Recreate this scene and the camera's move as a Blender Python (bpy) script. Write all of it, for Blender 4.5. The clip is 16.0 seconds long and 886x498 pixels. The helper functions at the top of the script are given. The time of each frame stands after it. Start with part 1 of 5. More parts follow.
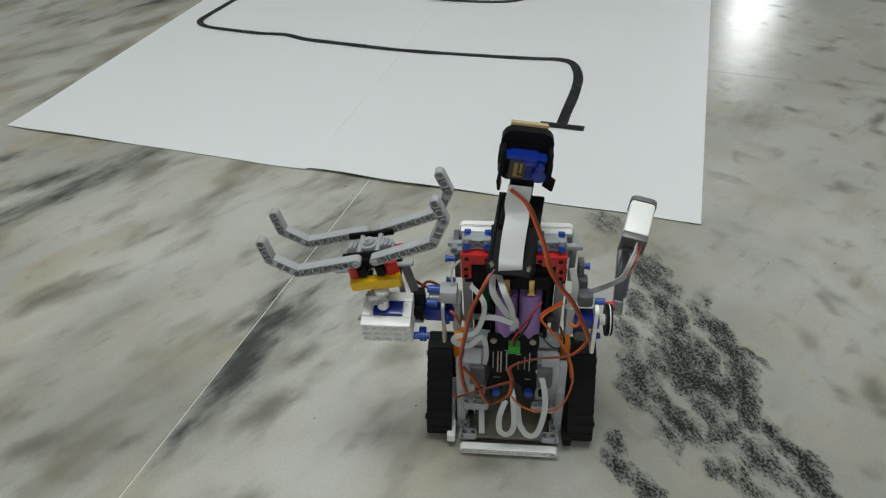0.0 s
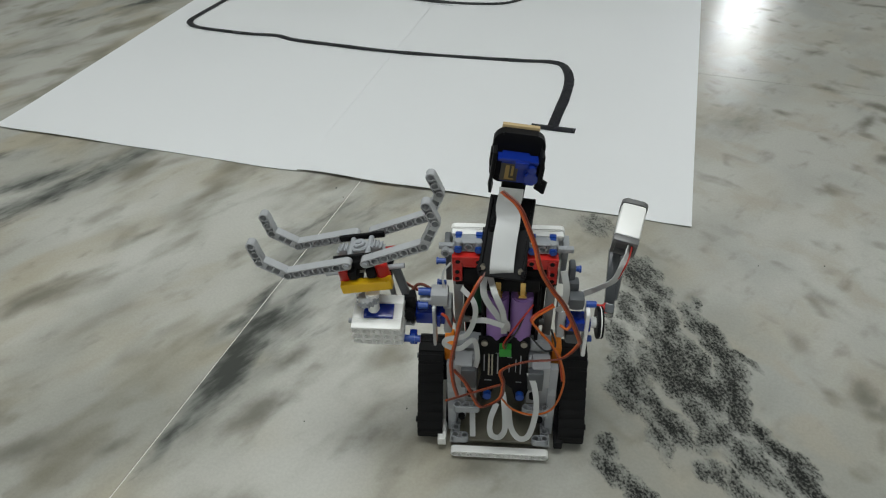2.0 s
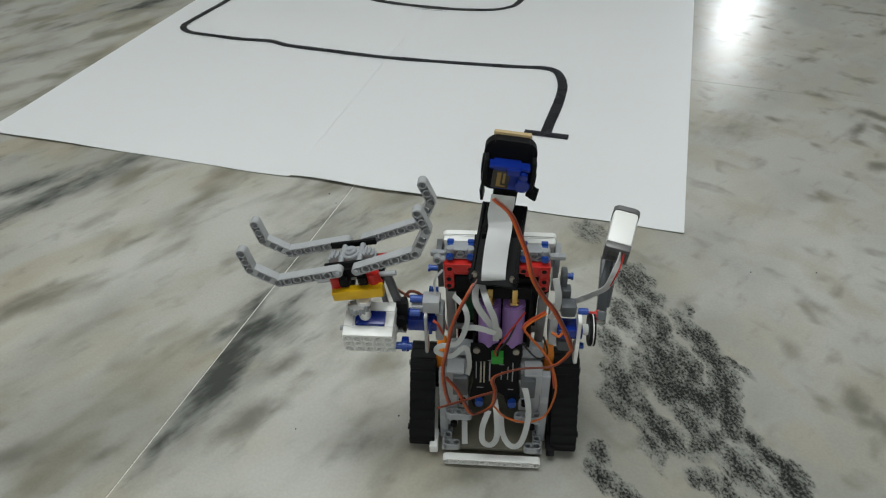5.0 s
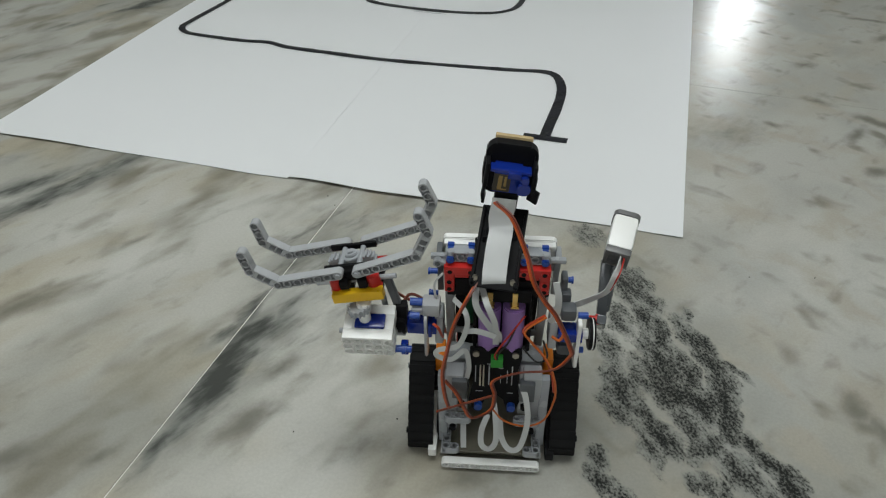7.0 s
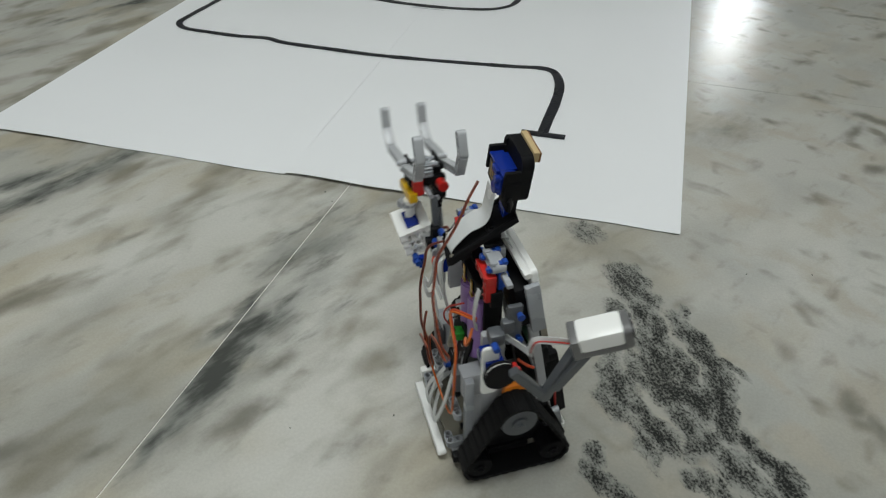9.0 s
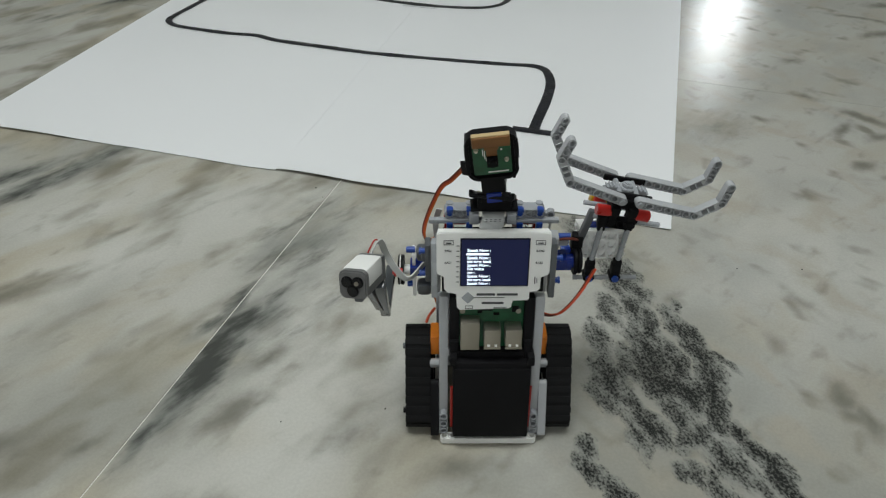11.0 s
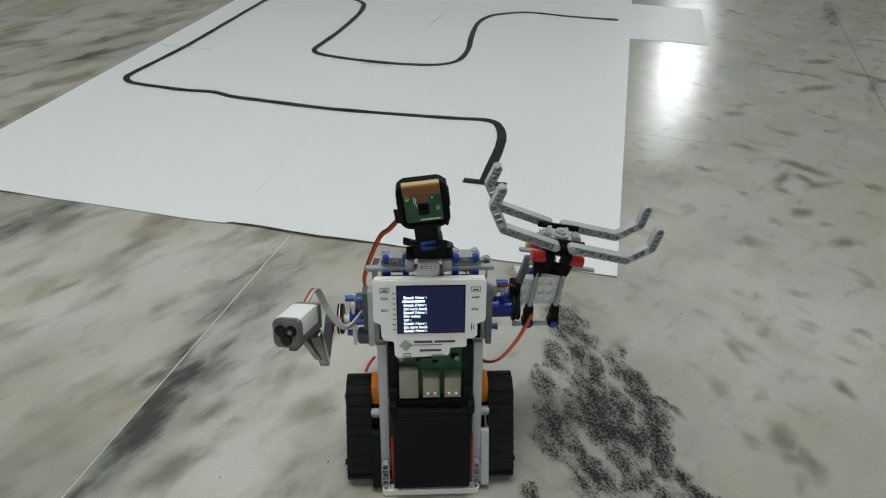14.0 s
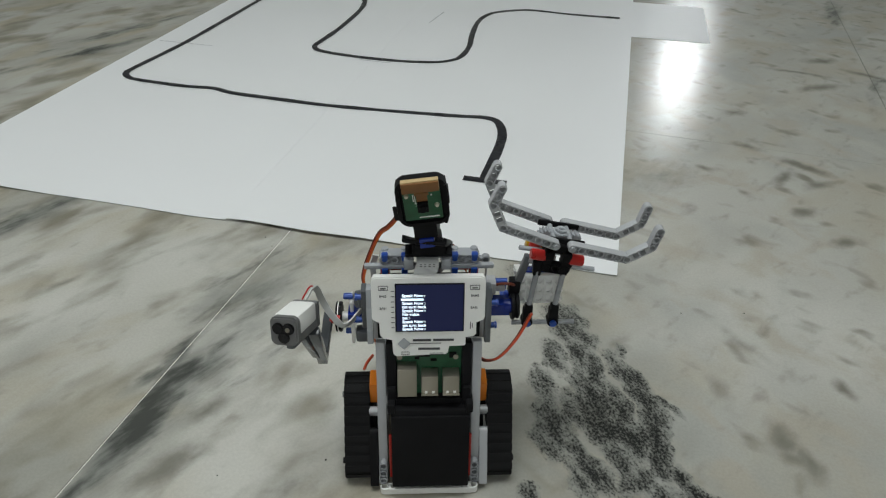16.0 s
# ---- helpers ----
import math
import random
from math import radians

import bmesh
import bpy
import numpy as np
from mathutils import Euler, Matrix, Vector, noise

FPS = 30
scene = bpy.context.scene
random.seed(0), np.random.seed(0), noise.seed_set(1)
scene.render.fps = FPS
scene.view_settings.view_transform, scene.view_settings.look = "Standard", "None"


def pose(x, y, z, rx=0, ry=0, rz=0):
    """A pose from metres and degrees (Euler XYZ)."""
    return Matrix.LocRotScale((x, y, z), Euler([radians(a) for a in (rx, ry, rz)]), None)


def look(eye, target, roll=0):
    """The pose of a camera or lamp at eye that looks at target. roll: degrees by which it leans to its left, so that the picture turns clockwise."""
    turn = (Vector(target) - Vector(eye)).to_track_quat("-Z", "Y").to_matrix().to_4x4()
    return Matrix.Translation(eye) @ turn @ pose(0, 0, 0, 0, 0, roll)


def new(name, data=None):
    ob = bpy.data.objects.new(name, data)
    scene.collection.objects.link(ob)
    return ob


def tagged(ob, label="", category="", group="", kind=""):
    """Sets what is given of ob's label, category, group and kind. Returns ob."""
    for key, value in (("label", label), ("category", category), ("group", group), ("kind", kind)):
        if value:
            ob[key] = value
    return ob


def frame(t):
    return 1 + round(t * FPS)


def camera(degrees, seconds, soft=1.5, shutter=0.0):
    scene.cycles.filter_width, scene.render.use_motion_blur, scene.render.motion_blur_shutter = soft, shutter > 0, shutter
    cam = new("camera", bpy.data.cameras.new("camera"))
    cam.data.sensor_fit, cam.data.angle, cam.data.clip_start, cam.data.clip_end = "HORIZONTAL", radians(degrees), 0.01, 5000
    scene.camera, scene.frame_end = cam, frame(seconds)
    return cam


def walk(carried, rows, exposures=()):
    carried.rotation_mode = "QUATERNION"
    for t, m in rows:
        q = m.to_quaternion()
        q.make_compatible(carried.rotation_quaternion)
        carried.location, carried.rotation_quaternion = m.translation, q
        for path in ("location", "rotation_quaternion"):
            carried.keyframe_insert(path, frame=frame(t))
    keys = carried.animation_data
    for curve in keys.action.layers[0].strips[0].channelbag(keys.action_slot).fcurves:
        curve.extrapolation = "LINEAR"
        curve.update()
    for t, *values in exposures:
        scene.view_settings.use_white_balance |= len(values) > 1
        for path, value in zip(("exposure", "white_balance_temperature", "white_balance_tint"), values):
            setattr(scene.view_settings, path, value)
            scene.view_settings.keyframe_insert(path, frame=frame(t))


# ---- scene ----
cam = camera(62.9, 16.0, soft=1.2, shutter=0.5)
PATH = [
    (0, (0.031, 0.029, 0.565), (-0.465, 1.497, -0.699), -2.5),
    (0.5, (0.032, 0.029, 0.568), (-0.45, 1.505, -0.692), -2.3),
    (1, (0.029, 0.029, 0.566), (-0.451, 1.504, -0.697), -2.1),
    (1.5, (0.032, 0.031, 0.565), (-0.448, 1.508, -0.694), -2.2),
    (2, (0.03, 0.031, 0.564), (-0.442, 1.509, -0.697), -1.8),
    (2.5, (0.03, 0.032, 0.562), (-0.451, 1.509, -0.697), -1.9),
    (3, (0.029, 0.031, 0.564), (-0.439, 1.512, -0.697), -1.5),
    (3.5, (0.03, 0.032, 0.564), (-0.429, 1.519, -0.691), -1.4),
    (4, (0.032, 0.033, 0.565), (-0.431, 1.52, -0.691), -1.6),
    (6.5, (0.029, 0.034, 0.564), (-0.423, 1.532, -0.681), -0.9),
    (7, (0.028, 0.034, 0.564), (-0.423, 1.532, -0.682), -0.8),
    (7.5, (0.029, 0.035, 0.564), (-0.424, 1.529, -0.687), -0.8),
    (8, (0.03, 0.035, 0.564), (-0.422, 1.53, -0.685), -0.8),
    (10.5, (0.027, 0.033, 0.56), (-0.406, 1.525, -0.699), -0.2),
    (11, (0.029, 0.03, 0.554), (-0.392, 1.537, -0.693), -0.0),
    (11.5, (0.029, 0.03, 0.536), (-0.314, 1.608, -0.645), 1.8),
    (12, (0.042, 0.034, 0.539), (-0.286, 1.649, -0.595), 2.9),
    (12.5, (0.052, 0.032, 0.549), (-0.267, 1.671, -0.552), 2.7),
    (13, (0.059, 0.032, 0.548), (-0.272, 1.654, -0.574), 1.7),
    (13.5, (0.055, 0.033, 0.547), (-0.264, 1.651, -0.585), 2.0),
    (14, (0.059, 0.03, 0.553), (-0.31, 1.642, -0.573), 0.8),
    (14.5, (0.059, 0.032, 0.552), (-0.307, 1.641, -0.577), 1.0),
    (15, (0.058, 0.031, 0.552), (-0.316, 1.636, -0.582), 0.7),
    (15.5, (0.059, 0.033, 0.549), (-0.3, 1.644, -0.58), 1.2),
    (16, (0.059, 0.033, 0.551), (-0.309, 1.641, -0.579), 1.1),
]
walk(cam, [(t, look(eye, target, roll)) for t, eye, target, roll in PATH])

# ---------------------------------------------------------------- world and light
world = bpy.data.worlds.new("room_world")
scene.world = world
world.use_nodes = True
world.node_tree.nodes["Background"].inputs[0].default_value = (0.85, 0.92, 1.0, 1)
world.node_tree.nodes["Background"].inputs[1].default_value = 0.06

lamp_data = bpy.data.lights.new("ceiling_lamp_light", "AREA")
lamp_data.shape, lamp_data.size, lamp_data.size_y, lamp_data.energy = "RECTANGLE", 1.6, 0.9, 44
lamp_data.color = (0.95, 1.0, 0.985)
lamp_ob = new("ceiling_lamp_light", lamp_data)
lamp_ob.matrix_world = pose(-0.30, 0.45, 2.62)
# Added fill from behind the camera for the robot's front; no window known there.
fill_data = bpy.data.lights.new("south_fill_light", "AREA")
fill_data.shape, fill_data.size, fill_data.size_y, fill_data.energy = "RECTANGLE", 1.7, 1.2, 10
fill_data.color = (0.93, 0.98, 1.0)
fill_ob = new("south_fill_light", fill_data)
fill_ob.matrix_world = look((0.2, -3.1, 1.7), (-0.05, 0.5, 0.3))
scene.view_settings.exposure = 0.0


# ---------------------------------------------------------------- materials
def nodes_of(name):
    m = bpy.data.materials.new(name)
    m.use_nodes = True
    nt = m.node_tree
    return m, nt, nt.nodes["Principled BSDF"]


def plastic(name, color, rough=0.4, metal=0.0, grain=400.0, vary=0.12, bump=0.04, trans=0.0, spec=0.5):
    """Moulded or painted surface with fine grain, smudges and slight relief."""
    m, nt, b = nodes_of(name)
    tc = nt.nodes.new("ShaderNodeTexCoord")
    big = nt.nodes.new("ShaderNodeTexNoise")
    big.inputs["Scale"].default_value = grain * 0.12
    big.inputs["Detail"].default_value = 4
    fine = nt.nodes.new("ShaderNodeTexNoise")
    fine.inputs["Scale"].default_value = grain * 2
    nt.links.new(tc.outputs["Object"], big.inputs["Vector"])
    nt.links.new(tc.outputs["Object"], fine.inputs["Vector"])
    mix = nt.nodes.new("ShaderNodeMix")
    mix.data_type = "RGBA"
    lo = [max(0.0, c * (1 - vary)) for c in color]
    hi = [min(1.0, c * (1 + vary)) for c in color]
    mix.inputs[6].default_value = (*lo, 1)
    mix.inputs[7].default_value = (*hi, 1)
    nt.links.new(big.outputs["Fac"], mix.inputs[0])
    nt.links.new(mix.outputs[2], b.inputs["Base Color"])
    rr = nt.nodes.new("ShaderNodeMapRange")
    rr.inputs[3].default_value, rr.inputs[4].default_value = max(0.02, rough - 0.1), min(1, rough + 0.12)
    nt.links.new(big.outputs["Fac"], rr.inputs[0])
    nt.links.new(rr.outputs[0], b.inputs["Roughness"])
    b.inputs["Metallic"].default_value = metal
    b.inputs["Specular IOR Level"].default_value = spec
    b.inputs["Transmission Weight"].default_value = trans
    bp = nt.nodes.new("ShaderNodeBump")
    bp.inputs["Strength"].default_value = bump
    bp.inputs["Distance"].default_value = 0.001
    nt.links.new(fine.outputs["Fac"], bp.inputs["Height"])
    nt.links.new(bp.outputs[0], b.inputs["Normal"])
    return m


def glow(name, color, strength, base=(0.02, 0.02, 0.03)):
    m, nt, b = nodes_of(name)
    b.inputs["Base Color"].default_value = (*base, 1)
    b.inputs["Roughness"].default_value = 0.3
    b.inputs["Specular IOR Level"].default_value = 0.15
    b.inputs["Emission Color"].default_value = (*color, 1)
    b.inputs["Emission Strength"].default_value = strength
    return m


# veined stone: (x, y, half length, half width, turn, weight) of the drifts in the slabs
BLACK_UPPER = [
    (0.055, 0.704, 0.040, 0.024, -60, 0.85), (0.083, 0.684, 0.022, 0.010, -60, 0.7), (0.073, 0.655, 0.036, 0.012, -68, 0.8), (0.093, 0.632, 0.040, 0.012, -72, 0.95), (0.048, 0.644, 0.030, 0.014, -65, 0.7),
    (0.042, 0.597, 0.030, 0.014, -70, 0.75), (0.131, 0.629, 0.036, 0.013, -50, 1.0), (0.147, 0.602, 0.036, 0.014, -52, 1.0), (0.165, 0.603, 0.030, 0.005, -40, 0.7), (0.097, 0.592, 0.046, 0.018, -58, 1.0),
    (0.123, 0.584, 0.032, 0.012, -58, 1.0), (-0.005, 0.790, 0.030, 0.020, -40, 0.42), (0.112, 0.655, 0.018, 0.008, -60, 0.55), (0.118, 0.670, 0.016, 0.006, -60, 0.45),
]
BLACK_LOWER = [
    (0.058, 0.545, 0.032, 0.020, -60, 0.9), (0.103, 0.558, 0.050, 0.022, -38, 1.0), (0.158, 0.556, 0.048, 0.014, -82, 1.1), (0.160, 0.522, 0.026, 0.012, -70, 1.1), (0.056, 0.520, 0.026, 0.014, -50, 0.7),
    (0.131, 0.548, 0.042, 0.024, -45, 1.0), (0.087, 0.513, 0.034, 0.010, -52, 0.9), (0.104, 0.494, 0.026, 0.012, -58, 1.05), (0.128, 0.510, 0.036, 0.014, -62, 0.85), (0.090, 0.482, 0.034, 0.010, -66, 0.7),
    (0.143, 0.491, 0.026, 0.014, 40, 0.8), (0.181, 0.508, 0.016, 0.010, -60, 1.0), (0.199, 0.490, 0.040, 0.010, -36, 1.1), (0.216, 0.464, 0.036, 0.010, -56, 1.1), (0.170, 0.474, 0.034, 0.018, -50, 0.8), (0.196, 0.456, 0.024, 0.010, -40, 0.75),
]
BLACK_NEAR = [
    (0.141, 0.449, 0.024, 0.010, -30, 0.9), (0.046, 0.455, 0.018, 0.013, -60, 0.8), (0.053, 0.432, 0.026, 0.013, -40, 0.95), (0.076, 0.418, 0.028, 0.012, -40, 1.0), (0.160, 0.440, 0.040, 0.014, -40, 0.7), (0.100, 0.390, 0.040, 0.014, -45, 0.8),
]
GREY_VEINS = [
    (-0.735, 0.690, 0.19, 0.034, 63, 1.0), (-0.800, 0.680, 0.14, 0.024, 52, 0.95), (-0.79, 0.605, 0.09, 0.022, 52, 0.8), (-0.690, 0.785, 0.10, 0.030, 60, 0.8), (-0.90, 0.72, 0.12, 0.030, 48, 0.55),
    (-1.045, 1.365, 0.15, 0.022, 62, 1.1), (-1.05, 1.54, 0.26, 0.030, 66, 0.75), (-1.12, 1.24, 0.16, 0.020, 52, 0.5), (-1.16, 1.02, 0.18, 0.022, 48, 0.5),
    (-0.352, 0.545, 0.070, 0.018, 84, 0.75), (-0.345, 0.665, 0.14, 0.050, 84, 0.58), (-0.365, 0.500, 0.04, 0.012, 80, 0.7), (0.60, 1.62, 0.20, 0.018, 78, 0.5), (0.62, 2.15, 0.16, 0.03, 80, 0.8), (0.63, 1.66, 0.07, 0.014, 30, 0.7),
]
EDGE_VEINS = [
    (-0.338, 0.462, 0.110, 0.026, 86, 1.6), (-0.318, 0.520, 0.15, 0.050, 80, 0.70), (-0.350, 0.360, 0.060, 0.012, 86, 1.0), (-0.310, 0.660, 0.14, 0.045, 84, 0.62), (-0.255, 0.565, 0.07, 0.020, 66, 0.5), (-0.330, 0.400, 0.09, 0.030, 78, 0.5),
]
BROWN_SPOTS = [
    (-0.287, 0.400, 0.046, 0.021, 62, 0.95), (-0.268, 0.420, 0.026, 0.012, 62, 0.7), (-0.478, 0.306, 0.042, 0.018, 48, 0.9), (-0.395, 0.332, 0.028, 0.013, 60, 0.7), (-0.283, 0.475, 0.030, 0.013, 62, 0.75),
    (0.279, 0.580, 0.028, 0.018, -70, 0.95), (0.300, 0.556, 0.032, 0.013, -70, 0.8), (0.351, 0.669, 0.020, 0.011, -60, 0.85), (0.168, 1.108, 0.075, 0.058, 60, 0.60), (0.357, 1.150, 0.045, 0.012, 60, 0.8), (0.398, 1.200, 0.050, 0.014, -30, 1.0),
    (0.411, 1.140, 0.035, 0.016, 30, 0.8), (0.373, 1.047, 0.028, 0.016, 50, 0.95), (0.417, 0.975, 0.028, 0.015, 30, 0.9), (0.222, 0.640, 0.022, 0.012, -60, 0.6),
]
FAR_SPOTS = [
    (0.516, 1.75, 0.05, 0.020, 20, 0.9), (0.486, 1.578, 0.06, 0.020, 30, 0.85), (0.311, 1.253, 0.035, 0.014, -20, 0.7), (0.239, 1.150, 0.022, 0.010, -30, 0.6), (0.305, 1.40, 0.03, 0.014, 10, 0.6), (0.45, 1.66, 0.08, 0.010, -10, 0.7), (0.60, 1.68, 0.07, 0.014, -30, 0.8),
    (-0.060, 0.400, 0.050, 0.018, 30, 0.7), (-0.17, 0.405, 0.03, 0.016, 50, 0.5), (-0.40, 0.83, 0.05, 0.014, 70, 0.7), (-0.56, 0.62, 0.04, 0.010, 62, 0.6), (-0.62, 0.47, 0.06, 0.018, 62, 0.6), (-0.60, 0.36, 0.05, 0.016, 58, 0.65), (0.255, 0.72, 0.05, 0.010, -45, 0.5),
]


PALE_CLOUDS = [
    (-0.17, 0.62, 0.24, 0.20, 60, 0.9), (-0.20, 0.42, 0.16, 0.12, 60, 0.9), (-0.44, 0.74, 0.16, 0.10, 40, 0.9), (-0.55, 0.56, 0.22, 0.08, 62, 0.8), (0.30, 0.80, 0.30, 0.16, -30, 0.6), (-0.09, 0.72, 0.12, 0.10, 62, 0.6), (-0.62, 0.68, 0.16, 0.05, 62, 0.7),
]
# Grey tone and shade near robot and foreground, painted into the stone.
GREY_AND_SHADOW = [
    (-0.42, 0.38, 0.24, 0.13, 50, 0.75), (-0.52, 0.47, 0.16, 0.07, 60, 0.5),
    (0.10, 0.46, 0.22, 0.14, -45, 0.9), (0.10, 0.60, 0.22, 0.11, -60, 0.6), (0.24, 0.42, 0.26, 0.16, -40, 0.8), (-0.02, 0.36, 0.14, 0.10, 0, 0.7), (-0.60, 0.28, 0.22, 0.12, 30, 0.6), (0.42, 0.52, 0.22, 0.12, -60, 0.6), (0.04, 0.74, 0.10, 0.07, -50, 0.7),
]


def marble():
    m, nt, b = nodes_of("polished_marble")
    N, L = nt.nodes, nt.links
    geo = N.new("ShaderNodeNewGeometry")

    def mth(op, a, c=None):
        n = N.new("ShaderNodeMath")
        n.operation = op
        for i, q in enumerate((a, c)):
            if q is None:
                continue
            if isinstance(q, (int, float)):
                n.inputs[i].default_value = q
            else:
                L.new(q, n.inputs[i])
        return n.outputs[0]

    def noise_tex(scale, detail, rough, long=1.0, turn=0, warp=0.0):
        mp = N.new("ShaderNodeMapping")
        mp.vector_type = "TEXTURE"
        mp.inputs["Rotation"].default_value = (0, 0, radians(turn))
        mp.inputs["Scale"].default_value = (long, 1, 1)
        L.new(geo.outputs["Position"], mp.inputs["Vector"])
        t = N.new("ShaderNodeTexNoise")
        t.inputs["Scale"].default_value, t.inputs["Detail"].default_value, t.inputs["Roughness"].default_value = scale, detail, rough
        t.inputs["Distortion"].default_value = warp
        L.new(mp.outputs[0], t.inputs["Vector"])
        return t.outputs["Fac"]

    def fade(fac, lo, hi, a=0.0, c=1.0):
        r = N.new("ShaderNodeMapRange")
        r.interpolation_type = "SMOOTHSTEP"
        r.inputs[1].default_value, r.inputs[2].default_value, r.inputs[3].default_value, r.inputs[4].default_value = lo, hi, a, c
        L.new(fac, r.inputs[0])
        return r.outputs[0]

    def tint(base, fac, color):
        x = N.new("ShaderNodeMix")
        x.data_type = "RGBA"
        L.new(fac, x.inputs[0])
        if isinstance(base, tuple):
            x.inputs[6].default_value = (*base, 1)
        else:
            L.new(base, x.inputs[6])
        x.inputs[7].default_value = (*color, 1)
        return x.outputs[2]

    def warped(scale, amount, detail=5):
        wn = N.new("ShaderNodeTexNoise")
        wn.inputs["Scale"].default_value, wn.inputs["Detail"].default_value = scale, detail
        L.new(geo.outputs["Position"], wn.inputs["Vector"])
        vm = N.new("ShaderNodeVectorMath")
        vm.operation = "MULTIPLY_ADD"
        L.new(wn.outputs["Color"], vm.inputs[0])
        vm.inputs[1].default_value = (amount, amount, 0)
        L.new(geo.outputs["Position"], vm.inputs[2])
        off = N.new("ShaderNodeVectorMath")
        off.operation = "SUBTRACT"
        L.new(vm.outputs[0], off.inputs[0])
        off.inputs[1].default_value = (amount / 2, amount / 2, 0)
        return off.outputs[0]

    def drifts(rows, at, spread=1.25):
        total = None
        for x, y, ln, wd, turn, wt in rows:
            mp = N.new("ShaderNodeMapping")
            mp.vector_type = "TEXTURE"
            mp.inputs["Location"].default_value = (x, y, 0)
            mp.inputs["Rotation"].default_value = (0, 0, radians(turn))
            mp.inputs["Scale"].default_value = (ln * spread, wd * spread, 1)
            L.new(at, mp.inputs["Vector"])
            g = N.new("ShaderNodeTexGradient")
            g.gradient_type = "SPHERICAL"
            L.new(mp.outputs[0], g.inputs["Vector"])
            q = mth("MULTIPLY", g.outputs["Fac"], wt)
            total = q if total is None else mth("MAXIMUM", total, q)
        return total

    sep = N.new("ShaderNodeSeparateXYZ")
    L.new(geo.outputs["Position"], sep.inputs[0])
    east = fade(sep.outputs[0], -0.20, 0.20)
    west = mth("SUBTRACT", 1.0, east)
    # body: cream stone, paler and calmer towards the east
    cloud = noise_tex(5.5, 4, 0.5, 2.0, 60, 0.6)
    body = tint((0.475, 0.468, 0.425), fade(cloud, 0.42, 0.66), (0.375, 0.368, 0.328))
    body = tint(body, mth("MULTIPLY", fade(noise_tex(10, 3, 0.45, 1.8, 55, 0.5), 0.46, 0.66), 0.70), (0.39, 0.345, 0.25))
    body = tint(body, mth("MULTIPLY", east, 0.50), (0.41, 0.405, 0.375))
    body = tint(body, mth("MULTIPLY", fade(noise_tex(5, 4, 0.55, 1.3, -50, 0.3), 0.48, 0.66), mth("MULTIPLY", east, 0.55)), (0.325, 0.335, 0.315))
    soft = warped(6, 0.12, 1)
    cloudy = noise_tex(12, 4, 0.55, 1.6, 58, 0.2)
    body = tint(body, mth("MULTIPLY", fade(mth("ADD", drifts(PALE_CLOUDS, soft), mth("MULTIPLY", mth("SUBTRACT", cloudy, 0.5), 0.8)), 0.05, 0.75), 0.8), (0.535, 0.530, 0.490))
    # this grey tint also paints in shade on the near floor
    body = tint(body, mth("MULTIPLY", fade(mth("ADD", drifts(GREY_AND_SHADOW, soft), mth("MULTIPLY", mth("SUBTRACT", cloudy, 0.5), 0.8)), 0.05, 0.80), 0.75), (0.265, 0.262, 0.232))
    body = tint(body, mth("MULTIPLY", fade(noise_tex(15, 4, 0.55, 1.5, -40, 0.3), 0.48, 0.68), mth("MULTIPLY", east, 0.6)), (0.385, 0.350, 0.285))
    # soft smoky streaks along the grain in the west, small dabs in the east
    streak_w = mth("MULTIPLY", fade(noise_tex(15, 3, 0.48, 2.0, 60, 0.25), 0.47, 0.74), mth("MULTIPLY", west, 0.92))
    streak_e = mth("MULTIPLY", fade(noise_tex(25, 2, 0.45, 1.5, -25, 0.2), 0.58, 0.80), mth("MULTIPLY", east, 0.85))
    body = tint(body, streak_w, (0.205, 0.190, 0.148))
    body = tint(body, streak_e, (0.190, 0.180, 0.145))
    flecks = fade(noise_tex(40, 3, 0.5, 1.9, 58, 0.1), 0.55, 0.85)
    body = tint(body, mth("MULTIPLY", flecks, 0.55), (0.17, 0.158, 0.125))
    # crystal grain
    grain = fade(noise_tex(330, 3, 0.7), 0.30, 0.70, 0.955, 1.04)
    tone = N.new("ShaderNodeMix")
    tone.data_type, tone.blend_type = "RGBA", "MULTIPLY"
    tone.inputs[0].default_value = 1.0
    L.new(body, tone.inputs[6])
    L.new(grain, tone.inputs[7])
    col = tone.outputs[2]
    # brown and grey blotches
    near = warped(24, 0.024)
    spots = mth("MAXIMUM", drifts(BROWN_SPOTS, near), drifts(FAR_SPOTS, near))
    spot_n = noise_tex(60, 4, 0.6, 1.6, 58, 0.0)
    col = tint(col, mth("MULTIPLY", fade(mth("ADD", spots, mth("MULTIPLY", spot_n, 0.6)), 0.30, 1.20), 0.85), (0.150, 0.143, 0.118))
    # grey-green veins with thin dark threads
    torn = warped(14, 0.050)
    veins = drifts(GREY_VEINS, torn)
    edge = drifts(EDGE_VEINS, warped(22, 0.030))
    # one slab ends at the long joint, and so do its veins
    line = mth("SUBTRACT", sep.outputs[0], mth("ADD", mth("MULTIPLY", mth("SUBTRACT", sep.outputs[1], 0.62), 0.0559), -0.347))
    veins = mth("MAXIMUM", veins, mth("MULTIPLY", edge, mth("GREATER_THAN", line, 0.0)))
    thread = noise_tex(50, 6, 0.60, 3.6, 64, 0.1)
    haze = mth("ADD", veins, mth("MULTIPLY", mth("SUBTRACT", noise_tex(24, 6, 0.62, 2.0, 64, 0.3), 0.5), 0.9))
    col = tint(col, mth("MULTIPLY", fade(haze, 0.05, 0.80), 0.72), (0.185, 0.195, 0.182))
    lines = mth("ADD", mth("MULTIPLY", veins, 0.42), mth("MULTIPLY", thread, 1.25))
